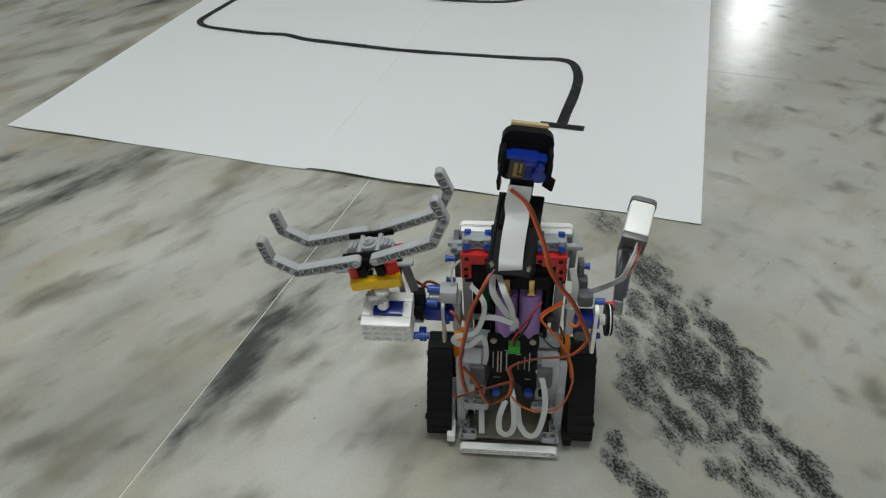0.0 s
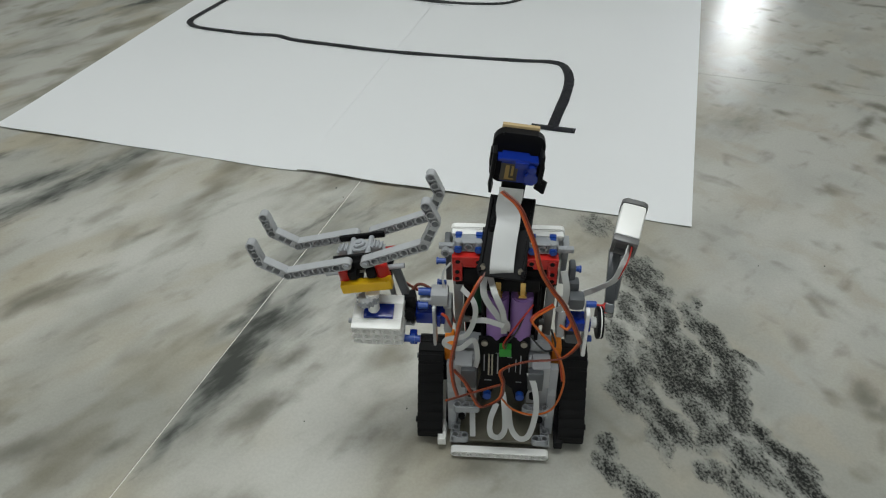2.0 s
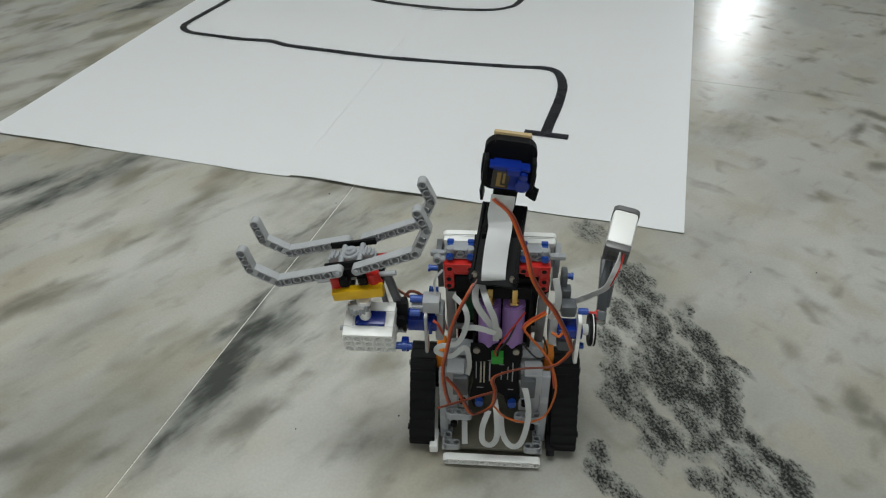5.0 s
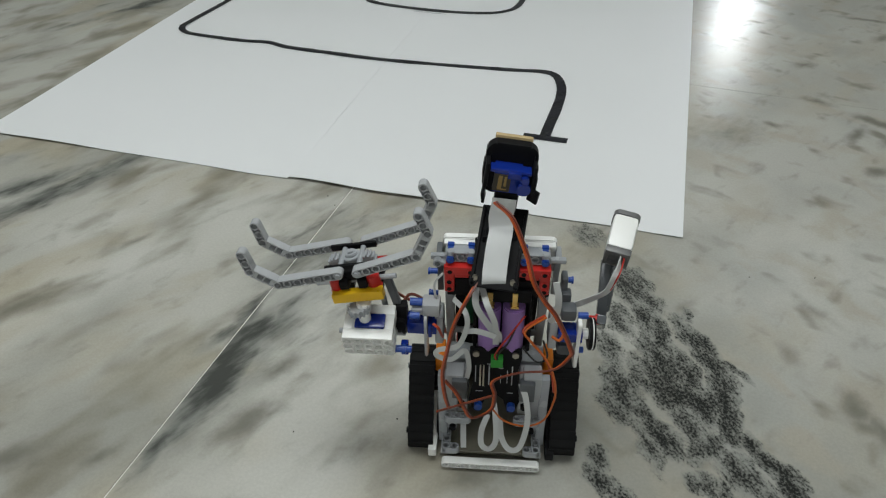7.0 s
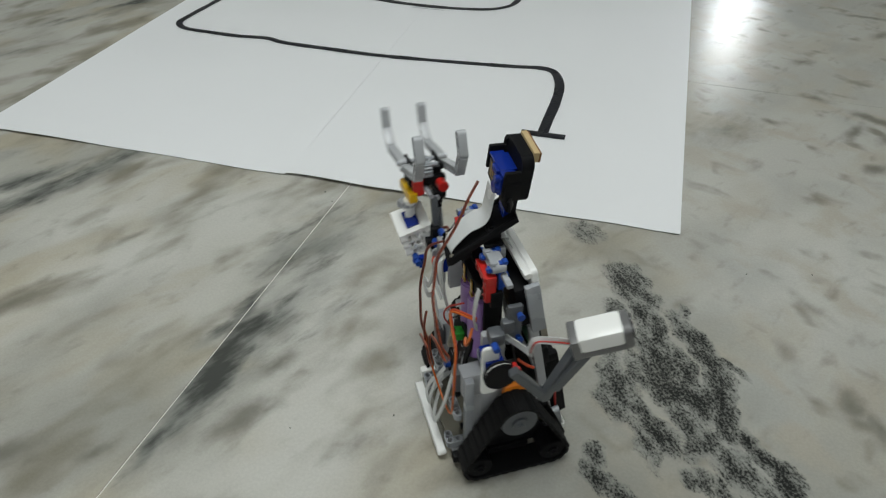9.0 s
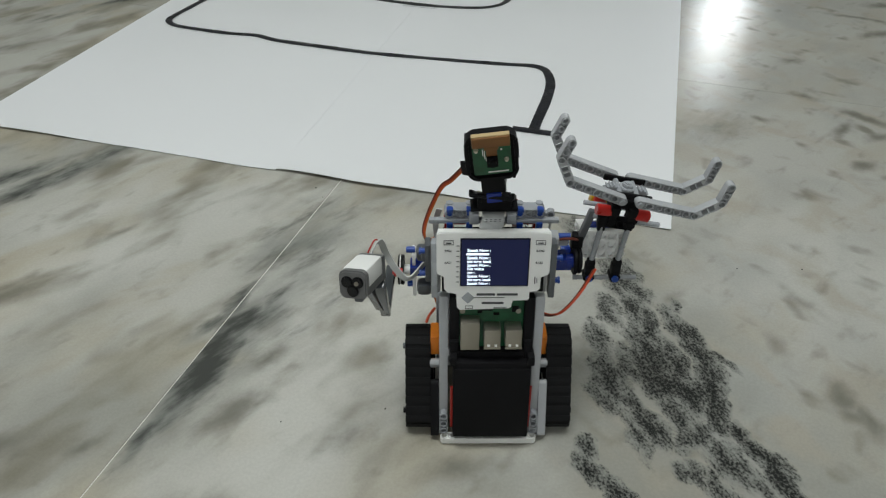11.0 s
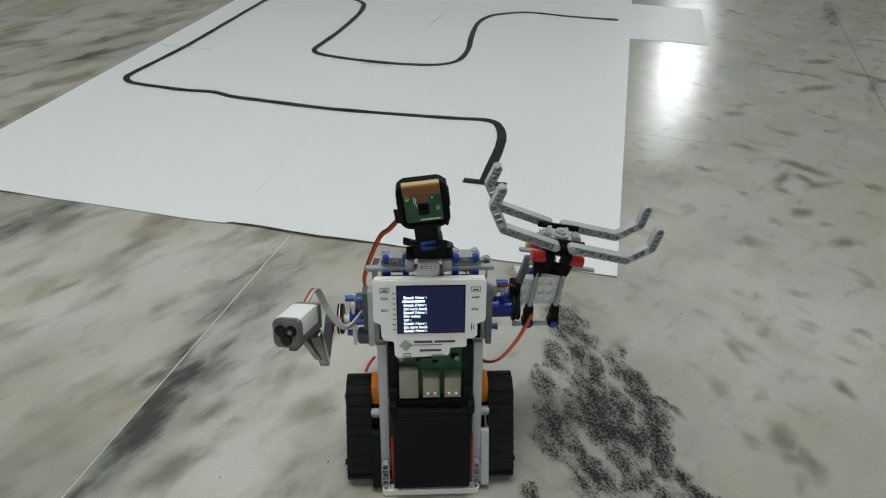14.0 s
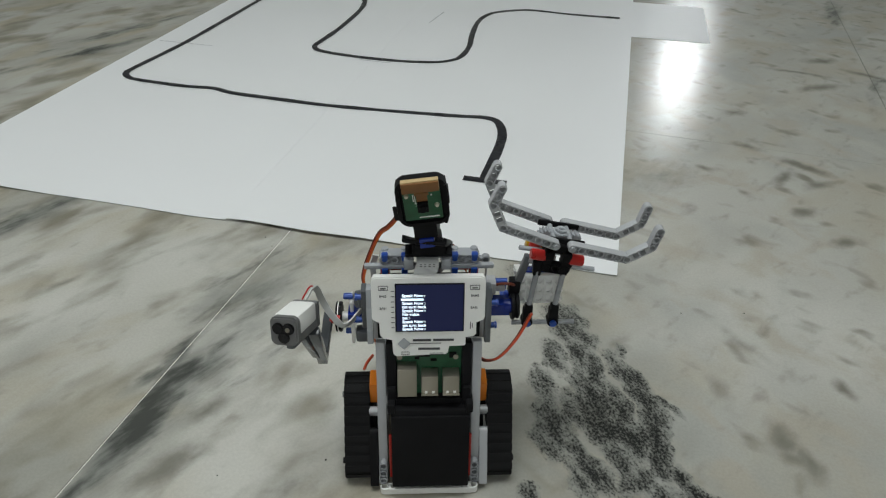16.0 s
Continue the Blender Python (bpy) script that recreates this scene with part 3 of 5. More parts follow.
def tape_line():
    """Black tape laid as a winding line over the sheets."""
    t = tagged(new("line_track"), "winding line of black vinyl tape stuck on white paper", "tape line")
    main = [(-0.102, 1.014), (-0.101, 1.06), (-0.099, 1.12), (-0.101, 1.175), (-0.110, 1.213), (-0.124, 1.238), (-0.15, 1.245), (-0.20, 1.238), (-0.30, 1.229), (-0.434, 1.221),
            (-0.56, 1.224), (-0.64, 1.228), (-0.684, 1.239), (-0.74, 1.234), (-0.80, 1.236), (-0.855, 1.240), (-0.880, 1.250), (-0.893, 1.268), (-0.893, 1.30), (-0.875, 1.46), (-0.868, 1.65), (-0.862, 1.84), (-0.852, 1.88),
            (-0.83, 1.905), (-0.79, 1.918), (-0.69, 1.93), (-0.635, 1.93), (-0.60, 1.905), (-0.587, 1.87), (-0.578, 1.80), (-0.578, 1.66), (-0.586, 1.56), (-0.588, 1.53), (-0.578, 1.508), (-0.55, 1.495),
            (-0.48, 1.486), (-0.388, 1.484), (-0.31, 1.496), (-0.272, 1.518), (-0.255, 1.552), (-0.252, 1.62), (-0.262, 1.70), (-0.268, 1.80), (-0.258, 1.86), (-0.232, 1.90), (-0.16, 1.938), (-0.05, 1.932), (0.072, 1.935)]
    line = curve_points([(x, y, 0.0) for x, y in main], 6)
    bm = bmesh.new()
    prev = None
    for i, p in enumerate(line):
        d = (line[min(i + 1, len(line) - 1)] - line[max(i - 1, 0)]).normalized()
        s = Vector((d.y, -d.x, 0)) * (0.0082 - 0.0022 * min(1, max(0, (i - 24) / 14)) + (0.0008 if i < 24 else 0.0016) * noise.noise((p.x * 24, p.y * 24, 5)))
        z = 0.0034
        a, b = bm.verts.new((p.x + s.x, p.y + s.y, z)), bm.verts.new((p.x - s.x, p.y - s.y, z))
        if prev:
            bm.faces.new((prev[0], a, b, prev[1]))
        prev = (a, b)
    r = bmesh.ops.extrude_face_region(bm, geom=bm.faces[:])
    bmesh.ops.translate(bm, verts=[g for g in r["geom"] if isinstance(g, bmesh.types.BMVert)], vec=(0, 0, -0.0006))
    part("curved_strip", bm, TAPE, t)
    part("cross_strip", boxes((-0.1005, 1.012, 0.0037, 0.068, 0.014, 0.0006), bev=0.0002), TAPE, t)
    return t


tape_line()


# Thin grey strokes; two stand in for the seam across the sheets.
def faint_marks():
    p = tagged(new("faint_lines"), "thin faint grey lines on white paper, two along the cross seam", "drawing")
    part("stroke", boxes((-0.87, 1.462, 0.0031, 0.13, 0.0010, 0.0002), bev=0), MGREY, p)
    part("stroke", boxes((-0.425, 1.468, 0.0031, 0.07, 0.0010, 0.0002), bev=0), MGREY, p)
    part("stroke", boxes((0, 0, 0, 0.0012, 0.10, 0.0002), bev=0, m=pose(-0.375, 1.81, 0.0031, 0, 0, -8)), MGREY, p)


faint_marks()


def crumbs():
    """Specks of dirt on the stone."""
    bm = bmesh.new()
    for x, y, r in ((-0.362, 0.782, 0.0011), (-0.145, 0.447, 0.0009), (0.262, 0.776, 0.0009), (0.188, 0.757, 0.0008), (-0.235, 0.406, 0.0007), (-0.344, 0.764, 0.0008)):
        bmesh.ops.create_icosphere(bm, subdivisions=1, radius=r, matrix=pose(x, y, r * 0.5) @ Matrix.Diagonal((1, 1.2, 0.6, 1)))
    tagged(part("crumbs", bm, BLACK), "small dark specks of dirt on the marble", "dirt", kind="stuff")


crumbs()

# ---------------------------------------------------------------- the robot
robot = tagged(new("toy_robot"), "tracked toy robot of plastic bricks, circuit boards and loose wires", "robot")
LEANM = pose(0, 0.050, 0, 10.98)  # the plane of the front panels; y outward, z up along the lean


def belt_profile(grow=0.0, k=10):
    """Rounded triangle of the track in the y, z plane."""
    circles = [(0.0, 0.0665, 0.0190 + grow), (-0.034, 0.0165, 0.0145 + grow), (0.034, 0.0165, 0.0145 + grow)]
    pts = []
    n = len(circles)
    for i in range(n):
        cy, cz, r = circles[i]
        py, pz, pr = circles[i - 1]
        qy, qz, qr = circles[(i + 1) % n]

        def normal(ay, az, ar, by, bz, br):
            d = math.hypot(by - ay, bz - az)
            base = math.atan2(bz - az, by - ay)
            return base - math.acos((ar - br) / d)
        a0, a1 = normal(py, pz, pr, cy, cz, r), normal(cy, cz, r, qy, qz, qr)
        while a1 < a0:
            a1 += 2 * math.pi
        for s in range(k + 1):
            a = a0 + (a1 - a0) * s / k
            pts.append((cy + r * math.cos(a), cz + r * math.sin(a)))
    return pts


def track(side):
    xc = side * 0.0635
    tr = new("track_unit")
    tr.parent = robot
    tagged(tr, "black rubber crawler track on three wheels")
    w = 0.0225
    outer, inner = belt_profile(0.0), belt_profile(-0.0022)
    bm = bmesh.new()
    loops = []
    for prof, x in ((outer, -w / 2), (outer, w / 2), (inner, w / 2), (inner, -w / 2)):
        loops.append([bm.verts.new((xc + x, y, z)) for y, z in prof])
    n = len(outer)
    for a, b in zip(loops, loops[1:] + loops[:1]):
        for k in range(n):
            j = (k + 1) % n
            bm.faces.new((a[k], a[j], b[j], b[k]))
    part("belt", bm, RUBBER, tr)
    # raised bars all round the belt
    lens = [0.0]
    for k in range(n):
        a, b = outer[k], outer[(k + 1) % n]
        lens.append(lens[-1] + math.hypot(b[0] - a[0], b[1] - a[1]))
    count = 32
    first = None
    for i in range(count):
        s = lens[-1] * i / count
        k = max(q for q in range(n) if lens[q] <= s + 1e-9)
        f = (s - lens[k]) / max(1e-9, lens[k + 1] - lens[k])
        a, b = outer[k], outer[(k + 1) % n]
        y, z = a[0] + (b[0] - a[0]) * f, a[1] + (b[1] - a[1]) * f
        ang = math.degrees(math.atan2(b[1] - a[1], b[0] - a[0]))
        m = pose(xc, y, z, ang) @ pose(0, 0, 0.0011)
        if first is None:
            first = part("tread", boxes((0, 0, -0.0006, w + 0.0006, 0.0062, 0.0028), bev=0.0006), RUBBER, tr, m=m)
        else:
            share("tread", first, tr, m)
    for (cy, cz, r), nm in zip([(0.0, 0.0665, 0.0160), (-0.034, 0.0165, 0.0115), (0.034, 0.0165, 0.0115)], ("sprocket", "roller", "roller")):
        bm = cyls(((xc, cy, cz), "x", r, w * 0.86), segs=24, bev=0.0008)
        bm = merge(bm, cyls(((xc + side * w * 0.46, cy, cz), "x", r * 0.45, 0.003), ((xc + side * w * 0.5, cy, cz), "x", 0.0028, 0.006)))
        part(nm, bm, BLACK if nm == "roller" else DGREY, tr)
    # side plate and axle stub towards the body
    part("side_plate", outline([(-0.036, 0.012), (0.036, 0.012), (0.036, 0.021), (0.006, 0.072), (-0.006, 0.072), (-0.036, 0.021)], 0.003, pose(side * 0.0498 + 0.0, 0, 0, 0, 0, 90)), BLACK, tr)
    part("hub", boxes((side * 0.0480, 0.003, 0.0790, 0.0085, 0.020, 0.022), bev=0.0015), ORANGE, tr, "orange motor hub")
    part("diagonal_beam", beam(7, pose(side * 0.0485, 0.052, 0.008, 0, 0, 90) @ pose(0, 0, 0, 0, -180 + 66, 0)), LGREY if side < 0 else BLACK, tr, "diagonal brace beside the track")
    return tr


track(-1)
track(1)

# base frame
part("front_beam", merge(beam(11, pose(-0.040, 0.0567, 0.0045, 90)), boxes((0, 0.0567, 0.0045, 0.072, 0.0012, 0.0012), bev=0)), WHITE, robot, "white eleven-hole beam")
part("rear_beam", merge(beam(11, pose(-0.040, -0.0600, 0.0075)), boxes((0, -0.0600, 0.0075, 0.074, 0.0012, 0.006), bev=0)), WHITE, robot, "white eleven-hole beam")
for sx in (-1, 1):
    part("side_rail", beam(13, pose(sx * 0.0415, -0.047, 0.0075, 0, 0, 90)), LGREY, robot)
    part("corner_bracket", merge(beam(3, pose(sx * 0.040, -0.0515, 0.0165, 90, 0, 90)), beam(2, pose(sx * 0.040, -0.0515, 0.01648, 90, 0, 90 + sx * 90))), MGREY, robot)
    part("outer_rail", boxes((sx * 0.0525, -0.018 if sx > 0 else -0.02, 0.012, 0.0075, 0.07, 0.009), bev=0.001), WHITE if sx < 0 else BLACK, robot)
part("base_plate", boxes((0, -0.006, 0.0125, 0.076, 0.092, 0.003)), SMOKED, robot, "smoked clear acrylic plate")
part("cross_beam", beam(9, pose(-0.032, -0.040, 0.0075)), BLACK, robot)

# front posts and battery box, on the leaning plane
for sx in (-1, 1):
    part("post", merge(boxes((sx * 0.0405, -0.004, 0.077, 0.0078, 0.0078, 0.145), bev=0.0008, m=LEANM)), LGREY, robot, "light grey upright post")
    bm = beam(3, LEANM @ pose(sx * 0.0405, 0.0042, 0.012, 0, -90))
    part("post_foot", bm, MGREY, robot)
    part("board_holder", boxes((sx * 0.0315, -0.001, 0.118, 0.0085, 0.010, 0.066), (sx * 0.0315, 0.004, 0.100, 0.0075, 0.008, 0.020), bev=0.0015, m=LEANM), BLACK, robot)
    part("axle_stub", cyls(((sx * 0.0478, 0.020, 0.066), "x", 0.0036, 0.010), ((sx * 0.0478, 0.018, 0.060), "x", 0.0024, 0.016)), LGREY, robot)
bb = part("battery_box", boxes((-0.001, 0.004, 0.0525, 0.067, 0.022, 0.081), bev=0.002, m=LEANM), BLACK, robot, "matt black battery box")
part("lid", boxes((-0.001, 0.0155, 0.0500, 0.0665, 0.003, 0.074), bev=0.0012, m=LEANM), BLACK, bb)
part("clamp", boxes((-0.001, 0.001, 0.0945, 0.068, 0.012, 0.009), (0.032, 0.008, 0.0945, 0.006, 0.016, 0.009), (-0.034, 0.008, 0.0945, 0.006, 0.016, 0.009), bev=0.0012, m=LEANM), BLACK, bb)
part("crossbar", boxes((0, -0.004, 0.093, 0.078, 0.0078, 0.008), bev=0.001, m=LEANM), LGREY, robot)
for sx in (-1, 1):
    part("wire", sweep([LEANM @ Vector((sx * 0.0345 - 0.001, 0.006 + q * 0.001, 0.016 + 0.012 * q)) for q in range(5)], 0.0013), WIRE_R, robot)

# single-board computer with its sockets
pi = part("computer_board", boxes((0, -0.0025, 0.120, 0.056, 0.0018, 0.062), bev=0.0004, m=LEANM), GREEN, robot, "green single-board computer")
part("network_socket", boxes((0.0184, 0.0052, 0.1175, 0.0160, 0.0135, 0.0265), bev=0.0006, m=LEANM), METAL, pi, "silver network socket")
for x in (-0.0004, -0.0182):
    part("usb_socket", boxes((x, 0.0058, 0.1155, 0.0138, 0.0146, 0.0180), (x, 0.0138, 0.1075, 0.0142, 0.0012, 0.002), bev=0.0005, m=LEANM), METAL, pi, "silver double socket")
    part("socket_opening", boxes((x, 0.0058, 0.1062, 0.0112, 0.0118, 0.0012), bev=0, m=LEANM), BLACK, pi)
    part("spring_contact", boxes((x - 0.003, 0.0134, 0.1105, 0.0022, 0.0008, 0.0022), (x + 0.003, 0.0134, 0.1105, 0.0022, 0.0008, 0.0022), bev=0.0003, m=LEANM @ pose(0, 0.0001, -0.0008)), WHITE, pi)
for x, v, a, c in ((0.016, 0.1405, 0.008, 0.004), (0.004, 0.139, 0.010, 0.006), (-0.010, 0.141, 0.009, 0.005), (-0.020, 0.137, 0.006, 0.005), (0.010, 0.1345, 0.004, 0.002), (-0.004, 0.1325, 0.005, 0.002)):
    part("chip", boxes((x, -0.0008, v, a, 0.0018, c), bev=0.0002, m=LEANM), BLACK, pi)
for x in (0.0245, -0.0225):
    part("screw", cyls((LEANM @ Vector((x, -0.0005, 0.1355)), LEANM.to_3x3() @ Vector((0, 1, 0)), 0.0022, 0.002)), METAL, pi)

# display unit
FACE = LEANM @ pose(0, 0.006, 0)
shape = ([(0.0462 - 0.004 + 0.004 * math.cos(radians(a)), 0.2085 + 0.004 * math.sin(radians(a))) for a in (0, 30, 60, 90)]
         + [(-0.0452 + 0.004 + 0.004 * math.cos(radians(a)), 0.2085 + 0.004 * math.sin(radians(a))) for a in (90, 120, 150, 180)]
         + [(-0.0452, 0.176), (-0.044, 0.1735), (-0.0385, 0.171), (-0.0385, 0.1605), (-0.036, 0.158), (-0.0300, 0.1575), (-0.0300, 0.1510), (-0.0288, 0.1495), (-0.0165, 0.1490), (-0.0155, 0.1430), (-0.0135, 0.1415),
            (0.0270, 0.1400), (0.0295, 0.1425), (0.0302, 0.1555), (0.0375, 0.1570), (0.0400, 0.1600), (0.0405, 0.1715), (0.0455, 0.1745), (0.0462, 0.177)])
disp = part("display_unit", outline(shape, 0.006, FACE, bev=0.0009), WHITE, robot, "white plastic display unit with a lit blue screen")
part("top_shell", boxes((0.0005, -0.0015, 0.2080, 0.0895, 0.007, 0.0060), bev=0.0020, m=LEANM), WHITE, disp)
part("rear_case", boxes((0, -0.007, 0.174, 0.084, 0.013, 0.040), bev=0.001, m=LEANM), BLACK, disp)
part("screen_rim", boxes((-0.0005, 0.0062, 0.1855, 0.0555, 0.0012, 0.0435), bev=0.0003, m=LEANM), BLACK, disp)
scr = part("screen", boxes((-0.0005, 0.0069, 0.1855, 0.0535, 0.0004, 0.0415), bev=0, m=LEANM), SCREEN, disp, "lit dark blue screen with white letters")


def lettering(body, size, x, v, w, mat, parent, name="letters"):
    """Flat raised letters on the leaning front, read from the front; x is the left end as read."""
    cu = bpy.data.curves.new(name, "FONT")
    cu.body, cu.size, cu.extrude, cu.offset = body, size, 0.0001, size * 0.018
    tmp = bpy.data.objects.new("tmp", cu)
    scene.collection.objects.link(tmp)
    me = bpy.data.meshes.new_from_object(tmp.evaluated_get(bpy.context.evaluated_depsgraph_get()))
    bpy.data.objects.remove(tmp)
    me.materials.clear()
    me.materials.append(mat)
    ob = new(name, me)
    ob.parent = parent
    ob.matrix_basis = LEANM @ pose(x, w, v) @ pose(0, 0, 0, 90, 0, 180)
    return ob


def printed(specs, mat, parent, name="print"):
    return part(name, boxes(*[(x, 0.0063, v, a, 0.0003, c) for x, v, a, c in specs], bev=0, m=LEANM), mat, parent, smooth=False)


rows = ["Speak Now :", None, "Speak Now :", "txt turn back", "Speak Now :", "No voice", "txt :", "Speak Now :", "txt turn back", "Speak Now :"]
for i, row in enumerate(rows):
    v = 0.1958 - i * 0.00335
    if row is None:
        part("letters", boxes((0.0135, 0.0073, v + 0.0011, 0.018, 0.0002, 0.0017), bev=0, m=LEANM), SCREENTEXT, scr, smooth=False)
    else:
        lettering(row, 0.0036, 0.0216, v, 0.0073, SCREENTEXT, scr)
for sx, names in ((1, ("BAS2", "BAS1")), (-1, ("BAM2", "BAS2"))):
    for q, nm in enumerate(names):
        lettering(nm, 0.0026, sx * 0.0365 + 0.0032, 0.1952 - 0.0108 * q, 0.0063, INK, disp)
    printed([(sx * 0.0365, 0.2015, 0.0075, 0.0004), (sx * 0.0365, 0.2052, 0.0075, 0.0004), (sx * 0.0365 + 0.0037, 0.2033, 0.0004, 0.0040), (sx * 0.0365 - 0.0037, 0.2033, 0.0004, 0.0040), (sx * 0.0365, 0.2029, 0.0042, 0.0010)], INK, disp)
printed([(0.0292, 0.2005 - 0.0047 * q, 0.0024, 0.0006) for q in range(8)], INK, disp)
printed([(-0.0335, 0.1690, 0.0008, 0.006), (-0.0352, 0.1690, 0.0005, 0.004)], INK, disp)
# the maker's mark and small print, as plain bars
printed([(0.0060 - 0.0001, 0.1557, 0.0150, 0.0020), (-0.0118, 0.1557, 0.0170, 0.0020)], INK, disp, "maker_mark")
printed([(-0.0010 + 0.004, 0.1527, 0.0335 - 0.008, 0.0005), (0.0000, 0.1475, 0.0180, 0.0019), (-0.0062, 0.1432, 0.0110, 0.0004), (-0.0062, 0.1420, 0.0110, 0.0004)], INK, disp)
part("emblem", boxes((0, 0, 0, 0.0078, 0.0003, 0.0078), bev=0, m=LEANM @ pose(0.0205, 0.0063, 0.1525) @ pose(0, 0, 0, 0, 45)), MGREY, disp)
printed([(0.0195, 0.1447, 0.0065, 0.0004), (0.0195, 0.1408 + 0.0012, 0.0065, 0.0004), (0.0165, 0.1433, 0.0004, 0.0026), (0.0225, 0.1433, 0.0004, 0.0026)], INK, disp, "emblem")

# grey side panels beside the display with blue pins
for sx in (-1, 1):
    part("side_panel", boxes((sx * 0.0480, -0.001, 0.1765, 0.0050, 0.012, 0.050), bev=0.001, m=LEANM), MGREY if sx > 0 else DGREY, robot)
    part("side_motor_mount", boxes((sx * 0.0465, -0.018, 0.140, 0.007, 0.020, 0.030), bev=0.002), LGREY, robot)
for z in (0.152, 0.176):
    part("pin", cyls(((-0.0535, 0.006, z), "x", 0.0024, 0.008), ((-0.0565, 0.006, z), "x", 0.0031, 0.0015)), BLUE, robot)
for z in (0.154, 0.178):
    part("pin", cyls(((0.0575, -0.001, z), "x", 0.0024, 0.007), ((0.0602, -0.001, z), "x", 0.0031, 0.0015)), BLUE, robot)

# top frame behind the display
part("shoulder_beam", merge(boxes((-0.0005, -0.0085, 0.2040, 0.1060, 0.0050, 0.0040), bev=0.001)), MGREY, robot)
for sx in (-1, 1):
    xo = sx * 0.0285 - 0.001
    part("pin_block", merge(beam(3, pose(xo - 0.008, -0.0125, 0.2108), thick=0.0110, hgt=0.0090), boxes((xo, -0.0125, 0.2108, 0.020, 0.003, 0.0075), bev=0.0005), cyls(((xo - 0.008, -0.0165, 0.2120), "z", 0.0030, 0.009), ((xo + 0.008, -0.0165, 0.2120), "z", 0.0030, 0.009), bev=0.0004)), MGREY, robot)
    for q in (-0.008, 0.008):
        part("upright_pin", boxes((xo + q, -0.0100, 0.1990, 0.0048, 0.0044, 0.033), (xo + q, -0.0075, 0.2150, 0.0054, 0.0040, 0.0036), (xo + q, -0.0060, 0.1975, 0.0052, 0.0040, 0.012), bev=0.0008), BLUE, robot)
        part("pin", cyls(((xo + q, -0.0190, 0.2100), "y", 0.0030, 0.004), ((xo + q, -0.0212, 0.2100), "y", 0.0016, 0.0014)), BLUE, robot)
    leg = xo + sx * 0.0085
    part("shoulder_bracket", merge(boxes((xo, -0.0190, 0.2015, 0.0255, 0.0090, 0.0075), (xo, -0.0230, 0.2045, 0.0255, 0.0016, 0.0016), (leg, -0.0190, 0.1900, 0.0078, 0.0085, 0.0200), (xo - sx * 0.001, -0.0190, 0.1965, 0.011, 0.0070, 0.0050), bev=0.0009),
                                   cyls(((xo - 0.008, -0.0238, 0.2010), "y", 0.0028, 0.0010), ((xo + 0.008, -0.0238, 0.2010), "y", 0.0028, 0.0010), ((leg, -0.0234, 0.1905), "y", 0.0030, 0.0012), ((leg, -0.0234, 0.1835), "y", 0.0030, 0.0012))), RED, robot, "red angled bracket")
    part("bracket_hole", cyls(*[((x, -0.0236, z), "y", 0.0019, 0.0016) for x, z in ((xo - 0.008, 0.2010), (xo + 0.008, 0.2010), (leg, 0.1905), (leg, 0.1835))]), BLACK, robot)
part("shoulder_ring", merge(cyls(((-0.0475, -0.0170, 0.2050), "y", 0.0034, 0.005), segs=20), boxes((-0.0440, -0.0170, 0.2050, 0.006, 0.005, 0.003), bev=0.0004)), MGREY, robot)
part("ring_hole", cyls(((-0.0475, -0.0170, 0.2050), "y", 0.0021, 0.0056), segs=16), DGREY, robot)
part("rear_cover", boxes((0.001, -0.014, 0.182, 0.080, 0.010, 0.015), bev=0.001), BLACK, robot)

# batteries in their holder
hold = part("battery_holder", boxes((0.005, -0.006, 0.140, 0.044, 0.005, 0.090), (0.005, -0.015, 0.178, 0.044, 0.020, 0.012), (-0.0175, -0.013, 0.138, 0.003, 0.014, 0.070), (0.0275, -0.013, 0.138, 0.003, 0.014, 0.070), bev=0.0012), BLACK, robot)
for x in (-0.0055, 0.0140):
    bat = part("battery_cell", cyls(((x, -0.0195, 0.1325), "z", 0.0092, 0.066), segs=28, bev=0.0012), PURPLE, hold, "purple-sleeved rechargeable cell")
    part("terminal", cyls(((x, -0.0195, 0.1665), "z", 0.0038, 0.0022)), BRASS, bat)
    part("contact_strip", boxes((x, -0.0262, 0.176, 0.0042, 0.0010, 0.014), (x, -0.0262, 0.1685, 0.0064, 0.0022, 0.002), bev=0.0003), BRASS, hold)

# rear servo board with its leaf-shaped outline
REAR = pose(0.001, -0.026, 0.123, -8)
leaf = [(-0.0215, 0.0), (0.0215, 0.0), (0.0222, -0.010), (0.0190, -0.024), (0.0200, -0.040), (0.0222, -0.058), (0.0180, -0.070), (0.0120, -0.071), (0.0080, -0.056), (0.0, -0.050), (-0.0080, -0.056), (-0.0120, -0.071), (-0.0180, -0.070), (-0.0222, -0.058), (-0.0190, -0.040), (-0.0190, -0.024), (-0.0222, -0.010)]
sb = part("servo_board", outline(leaf, 0.0022, REAR, bev=0.0004), BLACK, robot, "black servo driver board")
for x, z, a, c in ((-0.0165, -0.028, 0.0008, 0.018), (-0.002, -0.017, 0.010, 0.0007), (0.0105, -0.030, 0.0007, 0.014), (0.0050, -0.021, 0.0040, 0.0006), (0.0050, -0.033, 0.0007, 0.009), (-0.0130, -0.047, 0.0060, 0.0006), (0.0135, -0.048, 0.0050, 0.0006)):
    part("board_print", boxes((x, -0.0024, z, a, 0.0003, c), bev=0, m=REAR), MGREY, sb, smooth=False)
part("terminal_block", boxes((0.001, -0.0062, -0.010, 0.010, 0.009, 0.008), bev=0.0006, m=REAR), LIME, sb, "green screw terminal")
